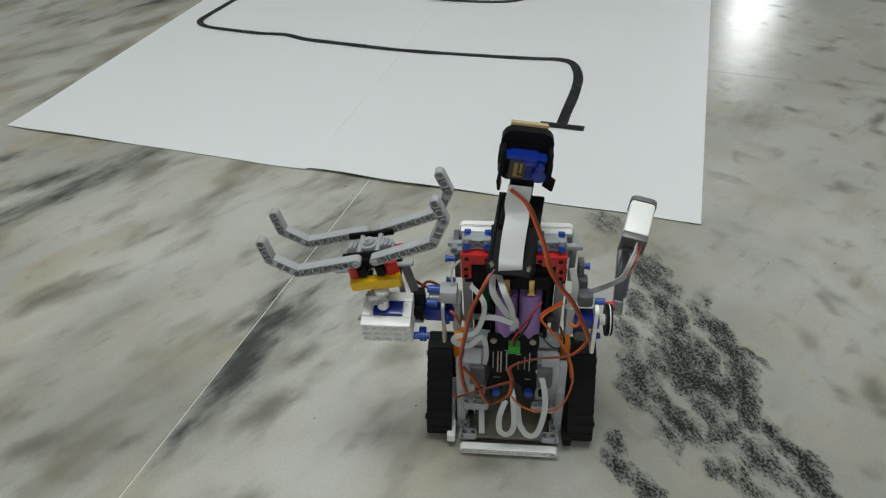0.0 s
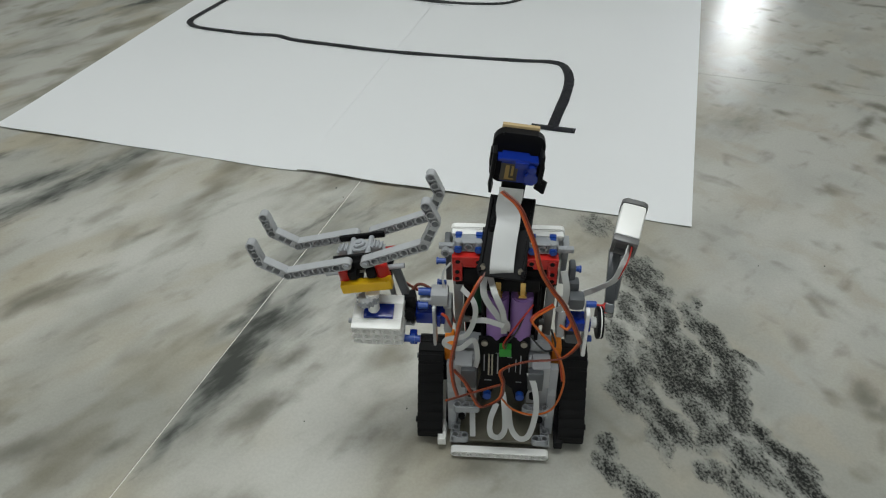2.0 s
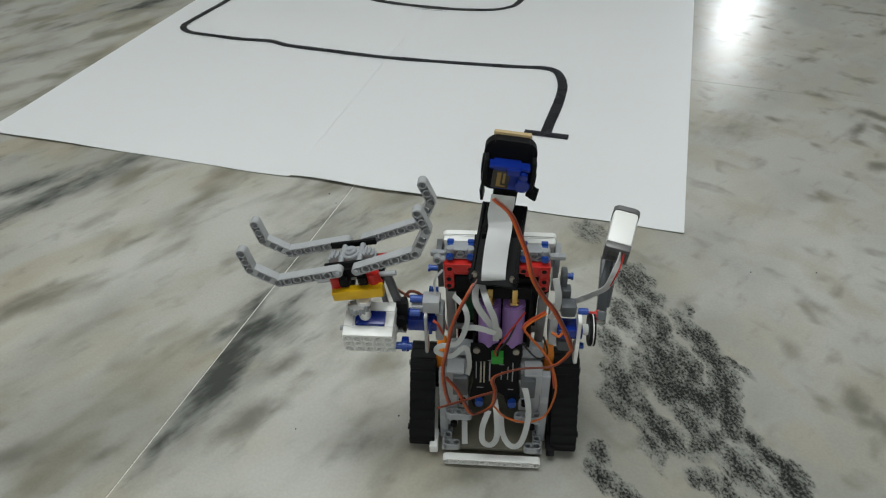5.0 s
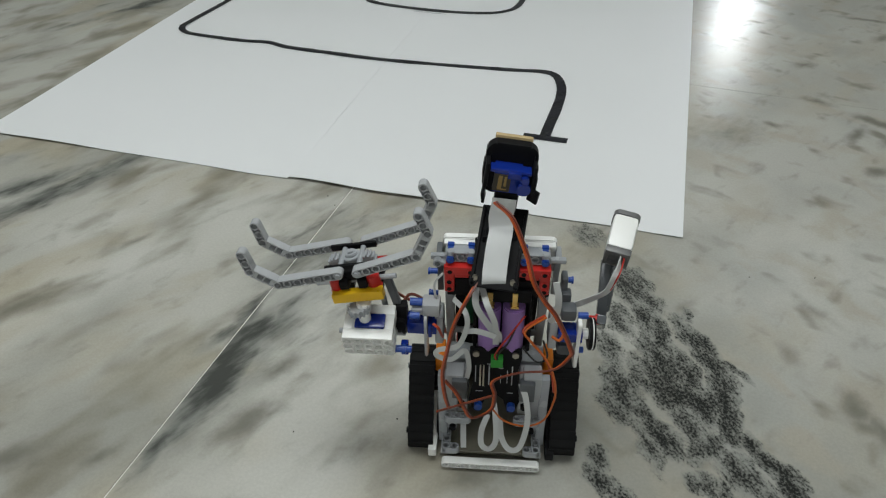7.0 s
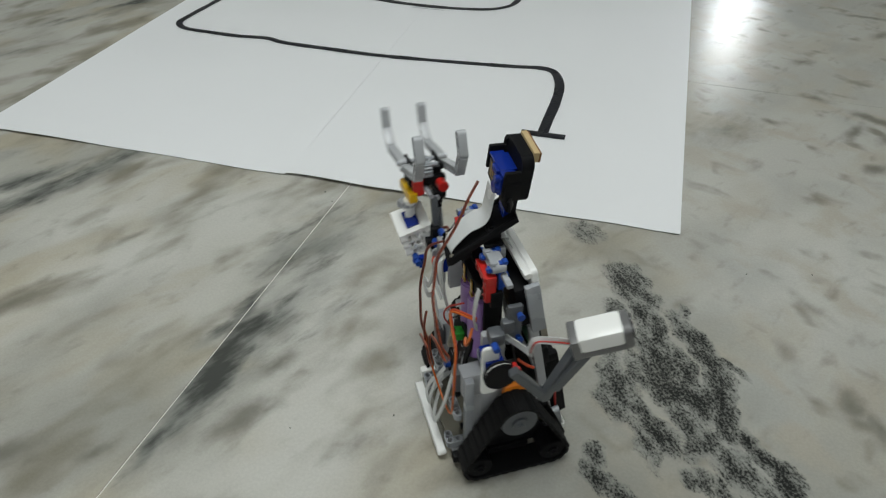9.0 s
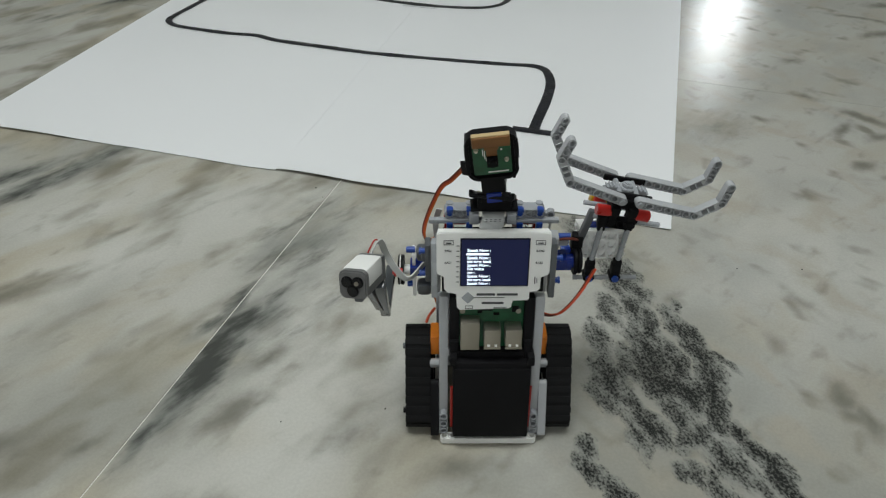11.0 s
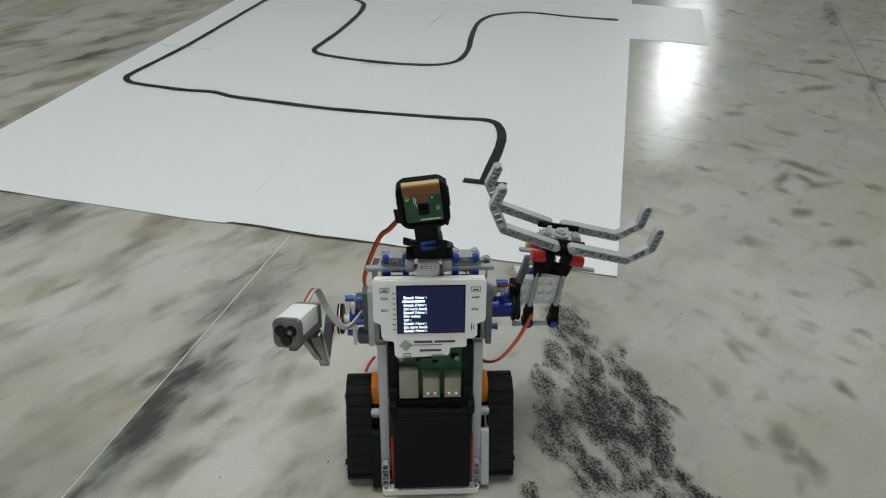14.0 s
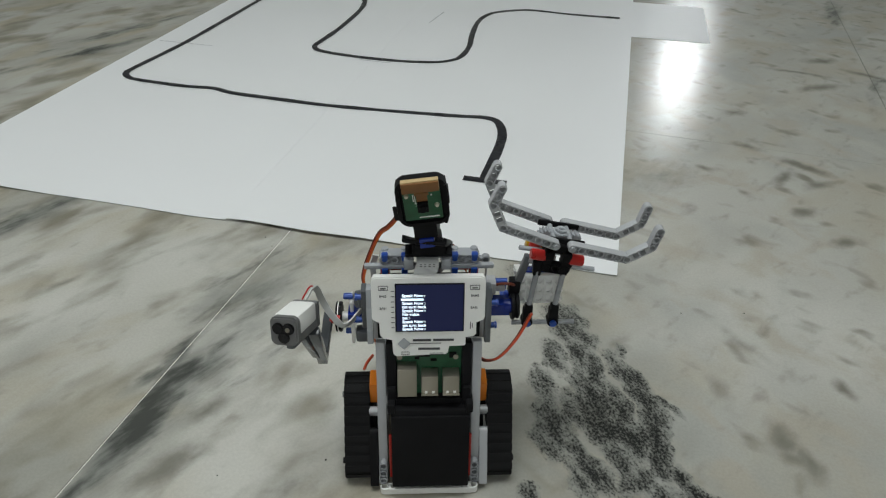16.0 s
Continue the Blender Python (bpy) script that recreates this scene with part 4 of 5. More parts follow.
part("header_pins", boxes(*[(-0.0125 + 0.0028 * c, -0.0052, -0.019 - 0.0028 * r, 0.0013, 0.006, 0.0013) for r in range(7) for c in range(2)], bev=0, m=REAR), WIRE_PIN, sb)
part("header_strip", boxes((-0.0050, -0.0034, -0.028, 0.0012, 0.0024, 0.020), (0.0145, -0.0034, -0.028, 0.0010, 0.0010, 0.020), bev=0.0003, m=REAR), MGREY, sb)
for x, z in ((-0.0165, -0.006), (0.0165, -0.006)):
    part("screw", cyls((REAR @ Vector((x, -0.0032, z)), (0, -1, 0.1), 0.0028, 0.002)), METAL, sb)
for x, z in ((-0.0135, -0.062), (0.0150, -0.062)):
    part("pin", cyls((REAR @ Vector((x, -0.0045, z)), (0, -1, 0.1), 0.0036, 0.005)), BLUE, sb)
# drive motors either side of the board
for sx in (-1, 1):
    mo = part("drive_motor", boxes((sx * 0.031, -0.014, 0.070, 0.018, 0.034, 0.056), (sx * 0.033, -0.032, 0.088, 0.016, 0.018, 0.026), (sx * 0.036, -0.030, 0.050, 0.010, 0.014, 0.050), bev=0.0025), LGREY, robot)
    part("plug_socket", boxes((sx * 0.0285, -0.0415, 0.088, 0.013, 0.008, 0.022), bev=0.0015), DGREY, mo)
    part("pin_hole", cyls(((sx * 0.027, -0.0415, 0.066), "y", 0.0030, 0.004)), BLACK, mo)
    part("pin_hole", cyls(((sx * 0.035, -0.0385, 0.030), "y", 0.0030, 0.004)), BLACK, mo)
    part("rear_post", boxes((sx * 0.0435, -0.036, 0.055, 0.0076, 0.0076, 0.088), bev=0.0008), MGREY, robot)
    part("cross_link", beam(3, pose(sx * 0.030 - 0.008, -0.044, 0.050, 90)), MGREY, robot)
part("motor_bridge", boxes((0, -0.018, 0.108, 0.082, 0.010, 0.010), bev=0.001), MGREY, robot)

# neck plate, ribbon and head
NECK = Matrix.Translation((-0.0022, -0.040, 0.2035)) @ pose(0, 0, 0, 0, 0, -9) @ pose(0, 0, 0, -54.6)
plate = [(0.0172, 0.0), (0.0172, 0.004), (0.0150, 0.030), (0.0155, 0.062), (-0.0185, 0.062), (-0.0180, 0.030), (-0.0202, 0.004), (-0.0202, 0.0), (-0.0185, -0.0035), (0.0155, -0.0035)]
nk = part("neck_bracket", merge(outline(plate, 0.0030, NECK @ pose(0, 0.0015, 0), bev=0.0006), boxes((-0.0178, -0.0020, 0.030, 0.0024, 0.0050, 0.062), (0.0148, -0.0020, 0.030, 0.0024, 0.0050, 0.062), (-0.0015, 0.006, 0.010, 0.022, 0.006, 0.010), bev=0.0008, m=NECK)), BLACK, robot)
for sx in (-1, 1):
    foot = NECK @ Vector((-0.0015 + sx * 0.0163, -0.0015, 0.056))
    top = Vector((0.0050 + sx * 0.0192, -0.0015, 0.2640))
    foot = top.lerp(foot, 0.42)
    m = Matrix.Translation((foot + top) / 2) @ (top - foot).to_track_quat("Z", "Y").to_matrix().to_4x4()
    part("bracket_arm", boxes((0, 0, 0, 0.0022, 0.0090, (top - foot).length), bev=0.0007, m=m), BLACK, nk)
for x in (-0.0160, 0.0130):
    part("screw", cyls((NECK @ Vector((x, -0.003, 0.003)), (0, -1, 0.1), 0.0022, 0.0026)), METAL, nk)
part("neck_mount", boxes((0.0, -0.0100, 0.2180, 0.038, 0.015, 0.0030), (0.0, -0.0080, 0.2235, 0.027, 0.011, 0.010), (0.0, -0.0070, 0.2275, 0.022, 0.010, 0.005), bev=0.0012), BLACK, robot)
for sx in (-1, 1):
    part("mount_clip", boxes((sx * 0.0150 + 0.001, -0.0055, 0.2100, 0.0080, 0.010, 0.010), bev=0.0012), MGREY, robot)
part("ribbon_cable", sweep([NECK @ Vector(p) for p in ((-0.0012, -0.0005, 0.000), (-0.0012, -0.0042, 0.003), (-0.0015, -0.0075, 0.011), (-0.0015, -0.0110, 0.026), (-0.0015, -0.0100, 0.040))] + [(-0.0002, -0.0098, 0.2440), (0.0014, -0.0090, 0.2540), (0.0020, -0.0080, 0.2600)], 0.0090, 0.0003, up=(0, -1, 0.2)), RIBBON, robot, "glossy white ribbon cable")
part("ribbon_cable", sweep([(0.001, -0.0035, 0.2160), (0.001, 0.0020, 0.2168), (0.001, 0.0052, 0.2150), (0.0012, 0.0040, 0.2110), (0.0028, 0.0060, 0.2090), (0.0036, 0.0080, 0.2062), (0.0036, 0.0075, 0.2030)], 0.0088, 0.0003, up=(0, 1, 0.6)), RIBBON, robot, "white ribbon cable with printed marks")
for q in range(8):
    part("ribbon_print", boxes((0.0012 + (q % 4 - 1.5) * 0.0035, 0.0053 - 0.0006 * (q // 4), 0.2148 - (q // 4) * 0.0022, 0.0018, 0.0006, 0.0006), bev=0), INK, robot)
HEAD = pose(0.0030, 0.0055, 0.2585, -4, 7, 0)
hd = new("head")
hd.parent = robot
hd.matrix_basis = HEAD
tagged(hd, "black tilting head with a camera board and blue servo")
frame_out = rounded(-0.0185, -0.001, 0.0185, 0.0385, 0.0078, 6)
part("head_shell", outline(frame_out, 0.0045, pose(0, 0.004, 0), bev=0.0008), BLACK, hd)
ringp = rounded(-0.0178, -0.0003, 0.0178, 0.0378, 0.0075, 6)
part("shell_rim", sweep([(x, 0.0025, z) for x, z in ringp + ringp[:1]], 0.0013, 0.0046, up=(0, 1, 0), steps=2), BLACK, hd)
part("cheek", boxes((-0.0172, -0.006, 0.018, 0.003, 0.016, 0.020), bev=0.0012), BLACK, hd)
part("cheek", boxes((0.0175, -0.006, 0.018, 0.003, 0.016, 0.022), bev=0.0012), BLACK, hd)
part("side_lug", boxes((-0.0188, -0.002, 0.019, 0.0025, 0.010, 0.012), bev=0.0012), BLACK, hd)
part("side_lug", boxes((0.0190, -0.006, 0.012, 0.0025, 0.012, 0.016), bev=0.0012), BLACK, hd)
sv = part("servo", boxes((-0.0015, -0.0070, 0.0150, 0.0205, 0.0130, 0.0190), (0.0000, -0.0085, 0.0228, 0.0300, 0.0110, 0.0024), (0.0105, -0.0095, 0.0130, 0.0070, 0.0120, 0.0150), (0.0030, -0.0150, 0.0210, 0.0100, 0.0030, 0.0050), bev=0.0010), SERVO, hd, "translucent blue micro servo")
part("servo_label", boxes((-0.0055, -0.0137, 0.0135, 0.0125, 0.0004, 0.0140), bev=0), LABELGOLD, sv, "dark label with gold print")
part("servo_print", boxes((-0.0068, -0.0141, 0.0138, 0.0030, 0.0003, 0.0110), (-0.0030, -0.0141, 0.0150, 0.0018, 0.0003, 0.0080), (-0.0048, -0.0141, 0.0085, 0.0070, 0.0003, 0.0010), bev=0), GOLDPRINT, sv)
part("servo_gear", cyls(((0.0108, -0.0165, 0.0120), "y", 0.0050, 0.004), ((0.0108, -0.0165, 0.0190), "y", 0.0030, 0.004), bev=0.0005), SERVO, sv)
cb = part("camera_board", boxes((0, 0.0062, 0.0175, 0.0280, 0.0014, 0.0270), bev=0.0003), GREEN, hd, "small green camera board")
part("wooden_strip", boxes((0, 0.0095, 0.0368, 0.0275, 0.0044, 0.0084), bev=0.0004), WOOD, hd, "raw plywood strip")
part("wooden_back", boxes((0.0, 0.0125, 0.0362, 0.0272, 0.0016, 0.0080), bev=0.0004), BROWNTAPE, hd, "brown varnished wood face")
part("film_connector", boxes((0, 0.0074, 0.0240, 0.0080, 0.0014, 0.0060), (0, 0.0076, 0.0275, 0.0105, 0.0016, 0.0022), bev=0.0003), BROWNTAPE, cb)
part("camera_lens", merge(boxes((0, 0.0085, 0.0165, 0.0082, 0.0036, 0.0082), bev=0.0005), cyls(((0, 0.0112, 0.0165), "y", 0.0028, 0.003))), BLACK, cb)
for x, z in ((0.0112, 0.0265), (-0.0105, 0.0165)):
    part("screw", cyls(((x, 0.0080, z), "y", 0.0019, 0.0026, 0.0012), bev=0.0003), WIRE_PIN, cb)
part("board_marks", boxes((0.0065, 0.00705, 0.024, 0.0006, 0.0003, 0.006), (0.0052, 0.00705, 0.0225, 0.0006, 0.0003, 0.008), (0.0042, 0.00705, 0.018, 0.0006, 0.0003, 0.003), (-0.0072, 0.00705, 0.0255, 0.0012, 0.0003, 0.0012), (-0.004, 0.00705, 0.0062, 0.015, 0.0003, 0.0010), bev=0), WHITE, cb)
part("head_servo_body", boxes((0.001, 0.0005, -0.0085, 0.018, 0.008, 0.016), bev=0.001), BLACK, hd)
part("neck_servo", boxes((0.001, 0.001, -0.020, 0.012, 0.010, 0.009), bev=0.001), SERVO, hd)

# ---- gripper arm
AX, AY = -0.1085, -0.032
arm = new("gripper_arm")
arm.parent = robot
tagged(arm, "arm with a white brick box and four grey fingers")
part("shoulder_servo", boxes((-0.0600, -0.026, 0.1475, 0.0240, 0.0150, 0.0125), (-0.0530, -0.024, 0.1475, 0.0030, 0.026, 0.0125), bev=0.0012), SERVO, arm, "translucent blue servo")
part("servo_bracket", outline(rounded(-0.006, -0.030, 0.006, 0.014, 0.004), 0.0025, pose(-0.0575, -0.034, 0.150, 0, 0, 90)), LGREY, arm)
part("servo_plug", boxes((-0.0520, -0.028, 0.1685, 0.014, 0.014, 0.012), (-0.0630, -0.030, 0.165, 0.010, 0.006, 0.006), bev=0.0015), LGREY, arm)
part("pin", cyls(((-0.0640, -0.028, 0.172), "x", 0.0032, 0.010), ((-0.0650, -0.034, 0.1625), "x", 0.0030, 0.008)), BLUE, arm)
part("pivot_disc", cyls(((-0.0745, AY + 0.008, 0.1485), "x", 0.0125, 0.0030), ((-0.0785, AY + 0.008, 0.1485), "x", 0.0115, 0.0030), ((-0.0765, AY + 0.008, 0.1485), "x", 0.0060, 0.006), segs=28, bev=0.0006), BLACK, arm)
part("pivot_axle", merge(cyls(((-0.0700, AY + 0.008, 0.1485), "x", 0.0065, 0.006)), boxes((-0.0725, -0.046, 0.1385, 0.0060, 0.006, 0.012), bev=0.001)), SERVO, arm)
part("lower_pin", cyls(((-0.0735, -0.0500, 0.1405), "x", 0.0030, 0.014), ((-0.0725, -0.0500, 0.1405), "x", 0.0042, 0.003)), BLUE, arm)
# white box of stacked perforated bricks
HANDM = pose(-0.0990, -0.0455, 0.1560, 16, 0, 0)
bx = new("brick_box")
bx.parent = arm
bx.matrix_basis = HANDM
tagged(bx, "white box stacked from perforated bricks")
hw, hd2, hh = 0.0195, 0.0155, 0.0130
for r in range(3):
    for fy, nm in ((-1, 0), (1, 1)):
        part("brick", brick_beam(5, pose(-0.016, fy * (hd2 - 0.0037), -hh + 0.0045 + r * 0.0082), hgt=0.0080), WHITE, bx)
    for fx in (-1, 1):
        part("brick", brick_beam(3, pose(fx * (hw - 0.0037), -0.008, -hh + 0.0045 + r * 0.0082, 0, 0, 90), hgt=0.0080), WHITE, bx)
part("box_core", boxes((0, 0, 0, 0.029, 0.022, 0.025), bev=0.0005), WHITE, bx)
part("box_top", boxes((-0.0, -0.0112, hh - 0.001, 0.039, 0.0085, 0.0030), (0.0, 0.0112, hh - 0.001, 0.039, 0.0085, 0.0030), (-0.0160, 0.0, hh - 0.001, 0.007, 0.0138, 0.0030), (0.0160, 0.0, hh - 0.001, 0.007, 0.0138, 0.0030), bev=0.0006), WHITE, bx)
part("wrist_servo", boxes((0.001, 0.0, hh, 0.0235, 0.0120, 0.0050), (0.001, 0.0, hh - 0.003, 0.0240, 0.0130, 0.0030), bev=0.0008), SERVO, bx)
part("servo_shaft", cyls(((-0.003, 0.0036, hh + 0.0095), (0, 0.276, 0.961), 0.0048, 0.018, 0.0036), ((-0.003, 0.0058, hh + 0.0170), (0, 0.276, 0.961), 0.0056, 0.004)), WHITE, bx)
def toothed(cx, cz, r, n):
    pts = []
    for q in range(n * 4):
        a = 2 * math.pi * q / (n * 4)
        rr = r if q % 4 in (0, 1) else r - 0.0017
        pts.append((cx + rr * math.cos(a), cz + rr * math.sin(a)))
    return pts


# hand: tilted frame that carries the fingers
TILTM = pose(-0.1096, AY, 0.2110, 0, -10, 0)
gr = new("gripper_head")
gr.parent = arm
gr.matrix_basis = TILTM
tagged(gr, "gripper head with gears and four bent grey fingers")
part("yellow_beam", boxes((0.0015, -0.0160, -0.0160, 0.0400, 0.0078, 0.0088), bev=0.0014), YELLOW, gr, "yellow beam")
part("black_crosspiece", beam(3, pose(-0.0085, 0.0125, -0.0180, 0, 0, 0), hgt=0.0085, thick=0.0078), BLACK, gr)
for x in (-0.0145, 0.0145):
    part("red_bush", cyls(((x, -0.010, -0.0085), "z", 0.0052, 0.013), ((x, -0.010, -0.0135), "z", 0.0058, 0.002), segs=20, bev=0.0006), RED, gr, "red bush")
    part("red_axle_sleeve", cyls(((x, 0.0115, -0.0085), "x", 0.0048, 0.0165), segs=20, bev=0.0006), RED, gr, "red sleeve")
    part("black_connector", boxes((x * 0.5, 0.0, -0.006, 0.0072, 0.034, 0.008), (x * 0.55, 0.012, -0.012, 0.0074, 0.008, 0.020), bev=0.0015), BLACK, gr)
part("gear_frame", boxes((-0.0005, -0.0125, 0.0088, 0.036, 0.0026, 0.0050), (-0.0005, 0.0125, 0.0088, 0.036, 0.0026, 0.0050), (0, 0, -0.001, 0.012, 0.024, 0.008), bev=0.0010), BLACK, gr)
for x in (-0.0125, 0.0, 0.0125):
    part("gear", outline(toothed(x, 0.0052, 0.0064 if x else 0.0052, 12), 0.0075, pose(0, 0.0037, 0), bev=0.0003), MGREY, gr, "grey toothed gear")
part("worm_top", cyls(((0, 0, 0.0085), "z", 0.0070, 0.0040), ((0, 0, 0.0115), "z", 0.0048, 0.0030), ((0, 0, 0.0135), "z", 0.0026, 0.0020), segs=24, bev=0.0005), MGREY, gr)
part("small_gear", outline(toothed(0, 0, 0.0088, 14), 0.0055, pose(-0.001, -0.018, -0.0262, 90), bev=0.0003), MGREY, gr)
part("cross_axle", cyls(((-0.008, 0.0060, -0.0190), "x", 0.0021, 0.058), ((0.002, -0.0020, -0.0125), "x", 0.0021, 0.056)), MGREY, gr)


def finger(side, y):
    """Double-bent beam: seven holes straight, a slotted slant, then three holes up."""
    d = U * 2.0
    bm = beam(7)
    c1 = Vector((6 * U, 0, 0))
    m2 = Matrix.Translation(c1) @ pose(0, 0, 0, 0, -45)
    ln = math.hypot(d, d)
    bm = merge(bm, boxes((ln / 2, 0, 0.0031, ln - 0.004, 0.0072, 0.0012), (ln / 2, 0, -0.0031, ln - 0.004, 0.0072, 0.0012), (0.0048, 0, 0, 0.003, 0.0066, 0.0066), (ln - 0.0048, 0, 0, 0.003, 0.0066, 0.0066), (ln / 2, 0, 0, 0.0014, 0.0064, 0.0060), bev=0.0004, m=m2))
    m3 = Matrix.Translation(c1 + Vector((d, 0, d))) @ pose(0, 0, 0, 0, -90)
    bm = merge(bm, beam(3, m3))
    bm.transform(Matrix.Diagonal((side, 1, 1, 1)))
    ob = part("finger", bm, LGREY, gr, "light grey double-bent beam with holes")
    ob.matrix_basis = pose(side * 0.0072, y, 0.0078, 0, -12.3 if side > 0 else -4.0, 0)
    return ob


for side in (-1, 1):
    for y in (-0.0178, 0.0178):
        finger(side, y)
for x in (-0.0072, 0.0072):
    part("finger_axle", cyls(((x, 0, 0.0078), "y", 0.0021, 0.046)), MGREY, gr)
# struts from the box up to the head, on its front face
for i, x in enumerate((-0.0118, 0.0112)):
    xa = -0.1000 + x
    part("strut", cyls(((xa - 0.0022, -0.0225, 0.168), (-0.0058, -0.002, 0.050), 0.0024, 0.052)), MGREY, arm)
    part("strut_end", merge(boxes((xa - 0.0048, -0.0245, 0.1930, 0.0090, 0.0085, 0.012), (xa - 0.0042, -0.0245, 0.1860, 0.0070, 0.0070, 0.008), bev=0.002), cyls(((xa - 0.0048, -0.0225, 0.1960), "y", 0.0050, 0.010), bev=0.0006)), BLACK, arm)
    part("strut_end", merge(boxes((xa + 0.0006, -0.0215, 0.1410, 0.0085, 0.0085, 0.014), (xa, -0.0215, 0.1480, 0.0074, 0.0074, 0.008), bev=0.002), cyls(((xa + 0.001, -0.0210, 0.1345), "y", 0.0050, 0.010), bev=0.0006)), BLACK, arm)
    part("pin", cyls(((xa + 0.001, -0.0155, 0.1345), "y", 0.0030, 0.003)), BLUE, arm)
part("lower_axle", cyls(((-0.103, -0.0225, 0.1305), "x", 0.0022, 0.056)), MGREY, arm)
part("rear_link", boxes((0, 0, 0, 0.0060, 0.0060, 0.034), bev=0.0012, m=pose(-0.0815, -0.030, 0.182, 0, -14, 0)), DGREY, arm)
part("link_joint", merge(boxes((-0.0760, -0.031, 0.166, 0.010, 0.009, 0.014), bev=0.002), cyls(((-0.0765, -0.036, 0.156), "y", 0.0050, 0.008))), BLACK, arm)

# ---- sensor arm
sarm = new("sensor_arm")
sarm.parent = robot
tagged(sarm, "dark grey angled arm holding a small light sensor")
part("shoulder_servo", boxes((0.0600, -0.024, 0.1415, 0.0200, 0.0150, 0.0095), bev=0.0012), SERVO, sarm, "translucent blue servo")
part("servo_frame", boxes((0.0535, -0.004, 0.1660, 0.0050, 0.012, 0.040), (0.0555, -0.010, 0.168, 0.008, 0.010, 0.012), bev=0.0025), DGREY, sarm)
part("servo_plate", outline(rounded(-0.007, -0.040, 0.007, 0.012, 0.004), 0.0030, pose(0.0650, -0.027, 0.148, 0, 0, 90)), WHITE, sarm)
for z in (0.1610, 0.1220):
    part("servo_cap", boxes((0.0575, -0.020, z, 0.0130, 0.013, 0.012), bev=0.004), DGREY, sarm)
    part("pin", cyls(((0.0690, -0.024, z), "x", 0.0028, 0.008), bev=0.0004), BLUE, sarm)
part("horn_disc", cyls(((0.0765, -0.0225, 0.1395), "x", 0.0135, 0.0028), ((0.0795, -0.0225, 0.1395), "x", 0.0135, 0.0016), segs=30, bev=0.0005), BLACK, sarm)
part("horn_ring", cyls(((0.0783, -0.0225, 0.1395), "x", 0.0128, 0.0014), ((0.0715, -0.0225, 0.1395), "x", 0.0045, 0.008), segs=30), WHITE, sarm)
part("joint_pin", cyls(((0.0800, -0.012, 0.146), "x", 0.0030, 0.008), ((0.0830, -0.012, 0.146), "x", 0.0044, 0.003)), RED, sarm)


def strut_box(a, b, w, t):
    a, b = Vector(a), Vector(b)
    m = Matrix.Translation((a + b) / 2) @ (b - a).to_track_quat("X", "Y").to_matrix().to_4x4()
    return boxes((0, 0, 0, (b - a).length, t, w), bev=0.0014, m=m)


part("elbow_beam", merge(strut_box((0.0855, -0.016, 0.150), (0.0910, 0.012, 0.117), 0.0078, 0.0076), strut_box((0.0905, 0.009, 0.117), (0.0915, 0.034, 0.172), 0.0085, 0.0078), strut_box((0.0940, 0.016, 0.130), (0.1000, 0.036, 0.170), 0.0070, 0.0070)), GLOSSGREY, sarm, "dark grey glossy angled beam")
SM = pose(0.1035, 0.0455, 0.1902, 18, 6, -14) @ Matrix.Diagonal((0.84, 0.84, 0.86, 1))
sn = part("sensor_body", boxes((0, -0.004, 0.003, 0.0250, 0.040, 0.0200), bev=0.0035, m=SM), WHITE, sarm, "white light sensor with a dark face")
part("sensor_base", boxes((0, -0.003, -0.0075, 0.0252, 0.044, 0.0090), bev=0.002, m=SM), SGREY, sn)
part("sensor_face", outline(rounded(-0.0133, -0.0132, 0.0133, 0.0132, 0.0062, 6), 0.0080, SM @ pose(0, 0.0222, 0), bev=0.0016), SGREY, sn)
part("sensor_rear", boxes((0, -0.0265, 0.0085, 0.0250, 0.0080, 0.0060), (-0.0105, -0.0265, -0.002, 0.0040, 0.0080, 0.0200), (0.0105, -0.0265, -0.002, 0.0040, 0.0080, 0.0200), (0, -0.0245, -0.002, 0.0220, 0.0030, 0.0200), (0, -0.0265, -0.0105, 0.0250, 0.0080, 0.0040), bev=0.0014, m=SM), SGREY, sn)
part("face_dish", cyls((SM @ Vector((0, 0.0222, -0.001)), SM.to_3x3() @ Vector((0, 1, 0)), 0.0040, 0.0012), segs=28), LENS, sn)
for x, z in ((-0.0050, 0.0030), (0.0050, 0.0030), (0, -0.0052)):
    part("lens", cyls((SM @ Vector((x, 0.0228, z)), SM.to_3x3() @ Vector((0, 1, 0)), 0.0046, 0.0022), segs=24, bev=0.0008), LENS, sn)
part("lens_glint", cyls((SM @ Vector((-0.0045, 0.0238, 0.0025)), SM.to_3x3() @ Vector((0, 1, 0)), 0.0018, 0.0016), segs=14), METAL, sn)
part("sensor_foot", boxes((0, 0.004, -0.0155, 0.0080, 0.016, 0.010), bev=0.0015, m=SM), DGREY, sn)

# ---- loose cables
SENSORCABLE = [(0.1005, 0.0225, 0.1845), (0.0978, 0.0102, 0.1872), (0.0932, -0.0034, 0.1865), (0.0883, -0.0047, 0.1712), (0.0803, 0.0005, 0.1587), (0.0693, 0.002, 0.1504), (0.052, -0.016, 0.16)]
part("cable", sweep(SENSORCABLE, 0.0028, 0.0006, up=(0.3, -1, 0.3)), GREYCABLE, robot, "grey flat cable with a red edge")
part("cable_edge", sweep([(x + 0.0026, y - 0.0004, z + 0.0012) for x, y, z in SENSORCABLE[:4]], 0.0007), WIRE_R, robot)


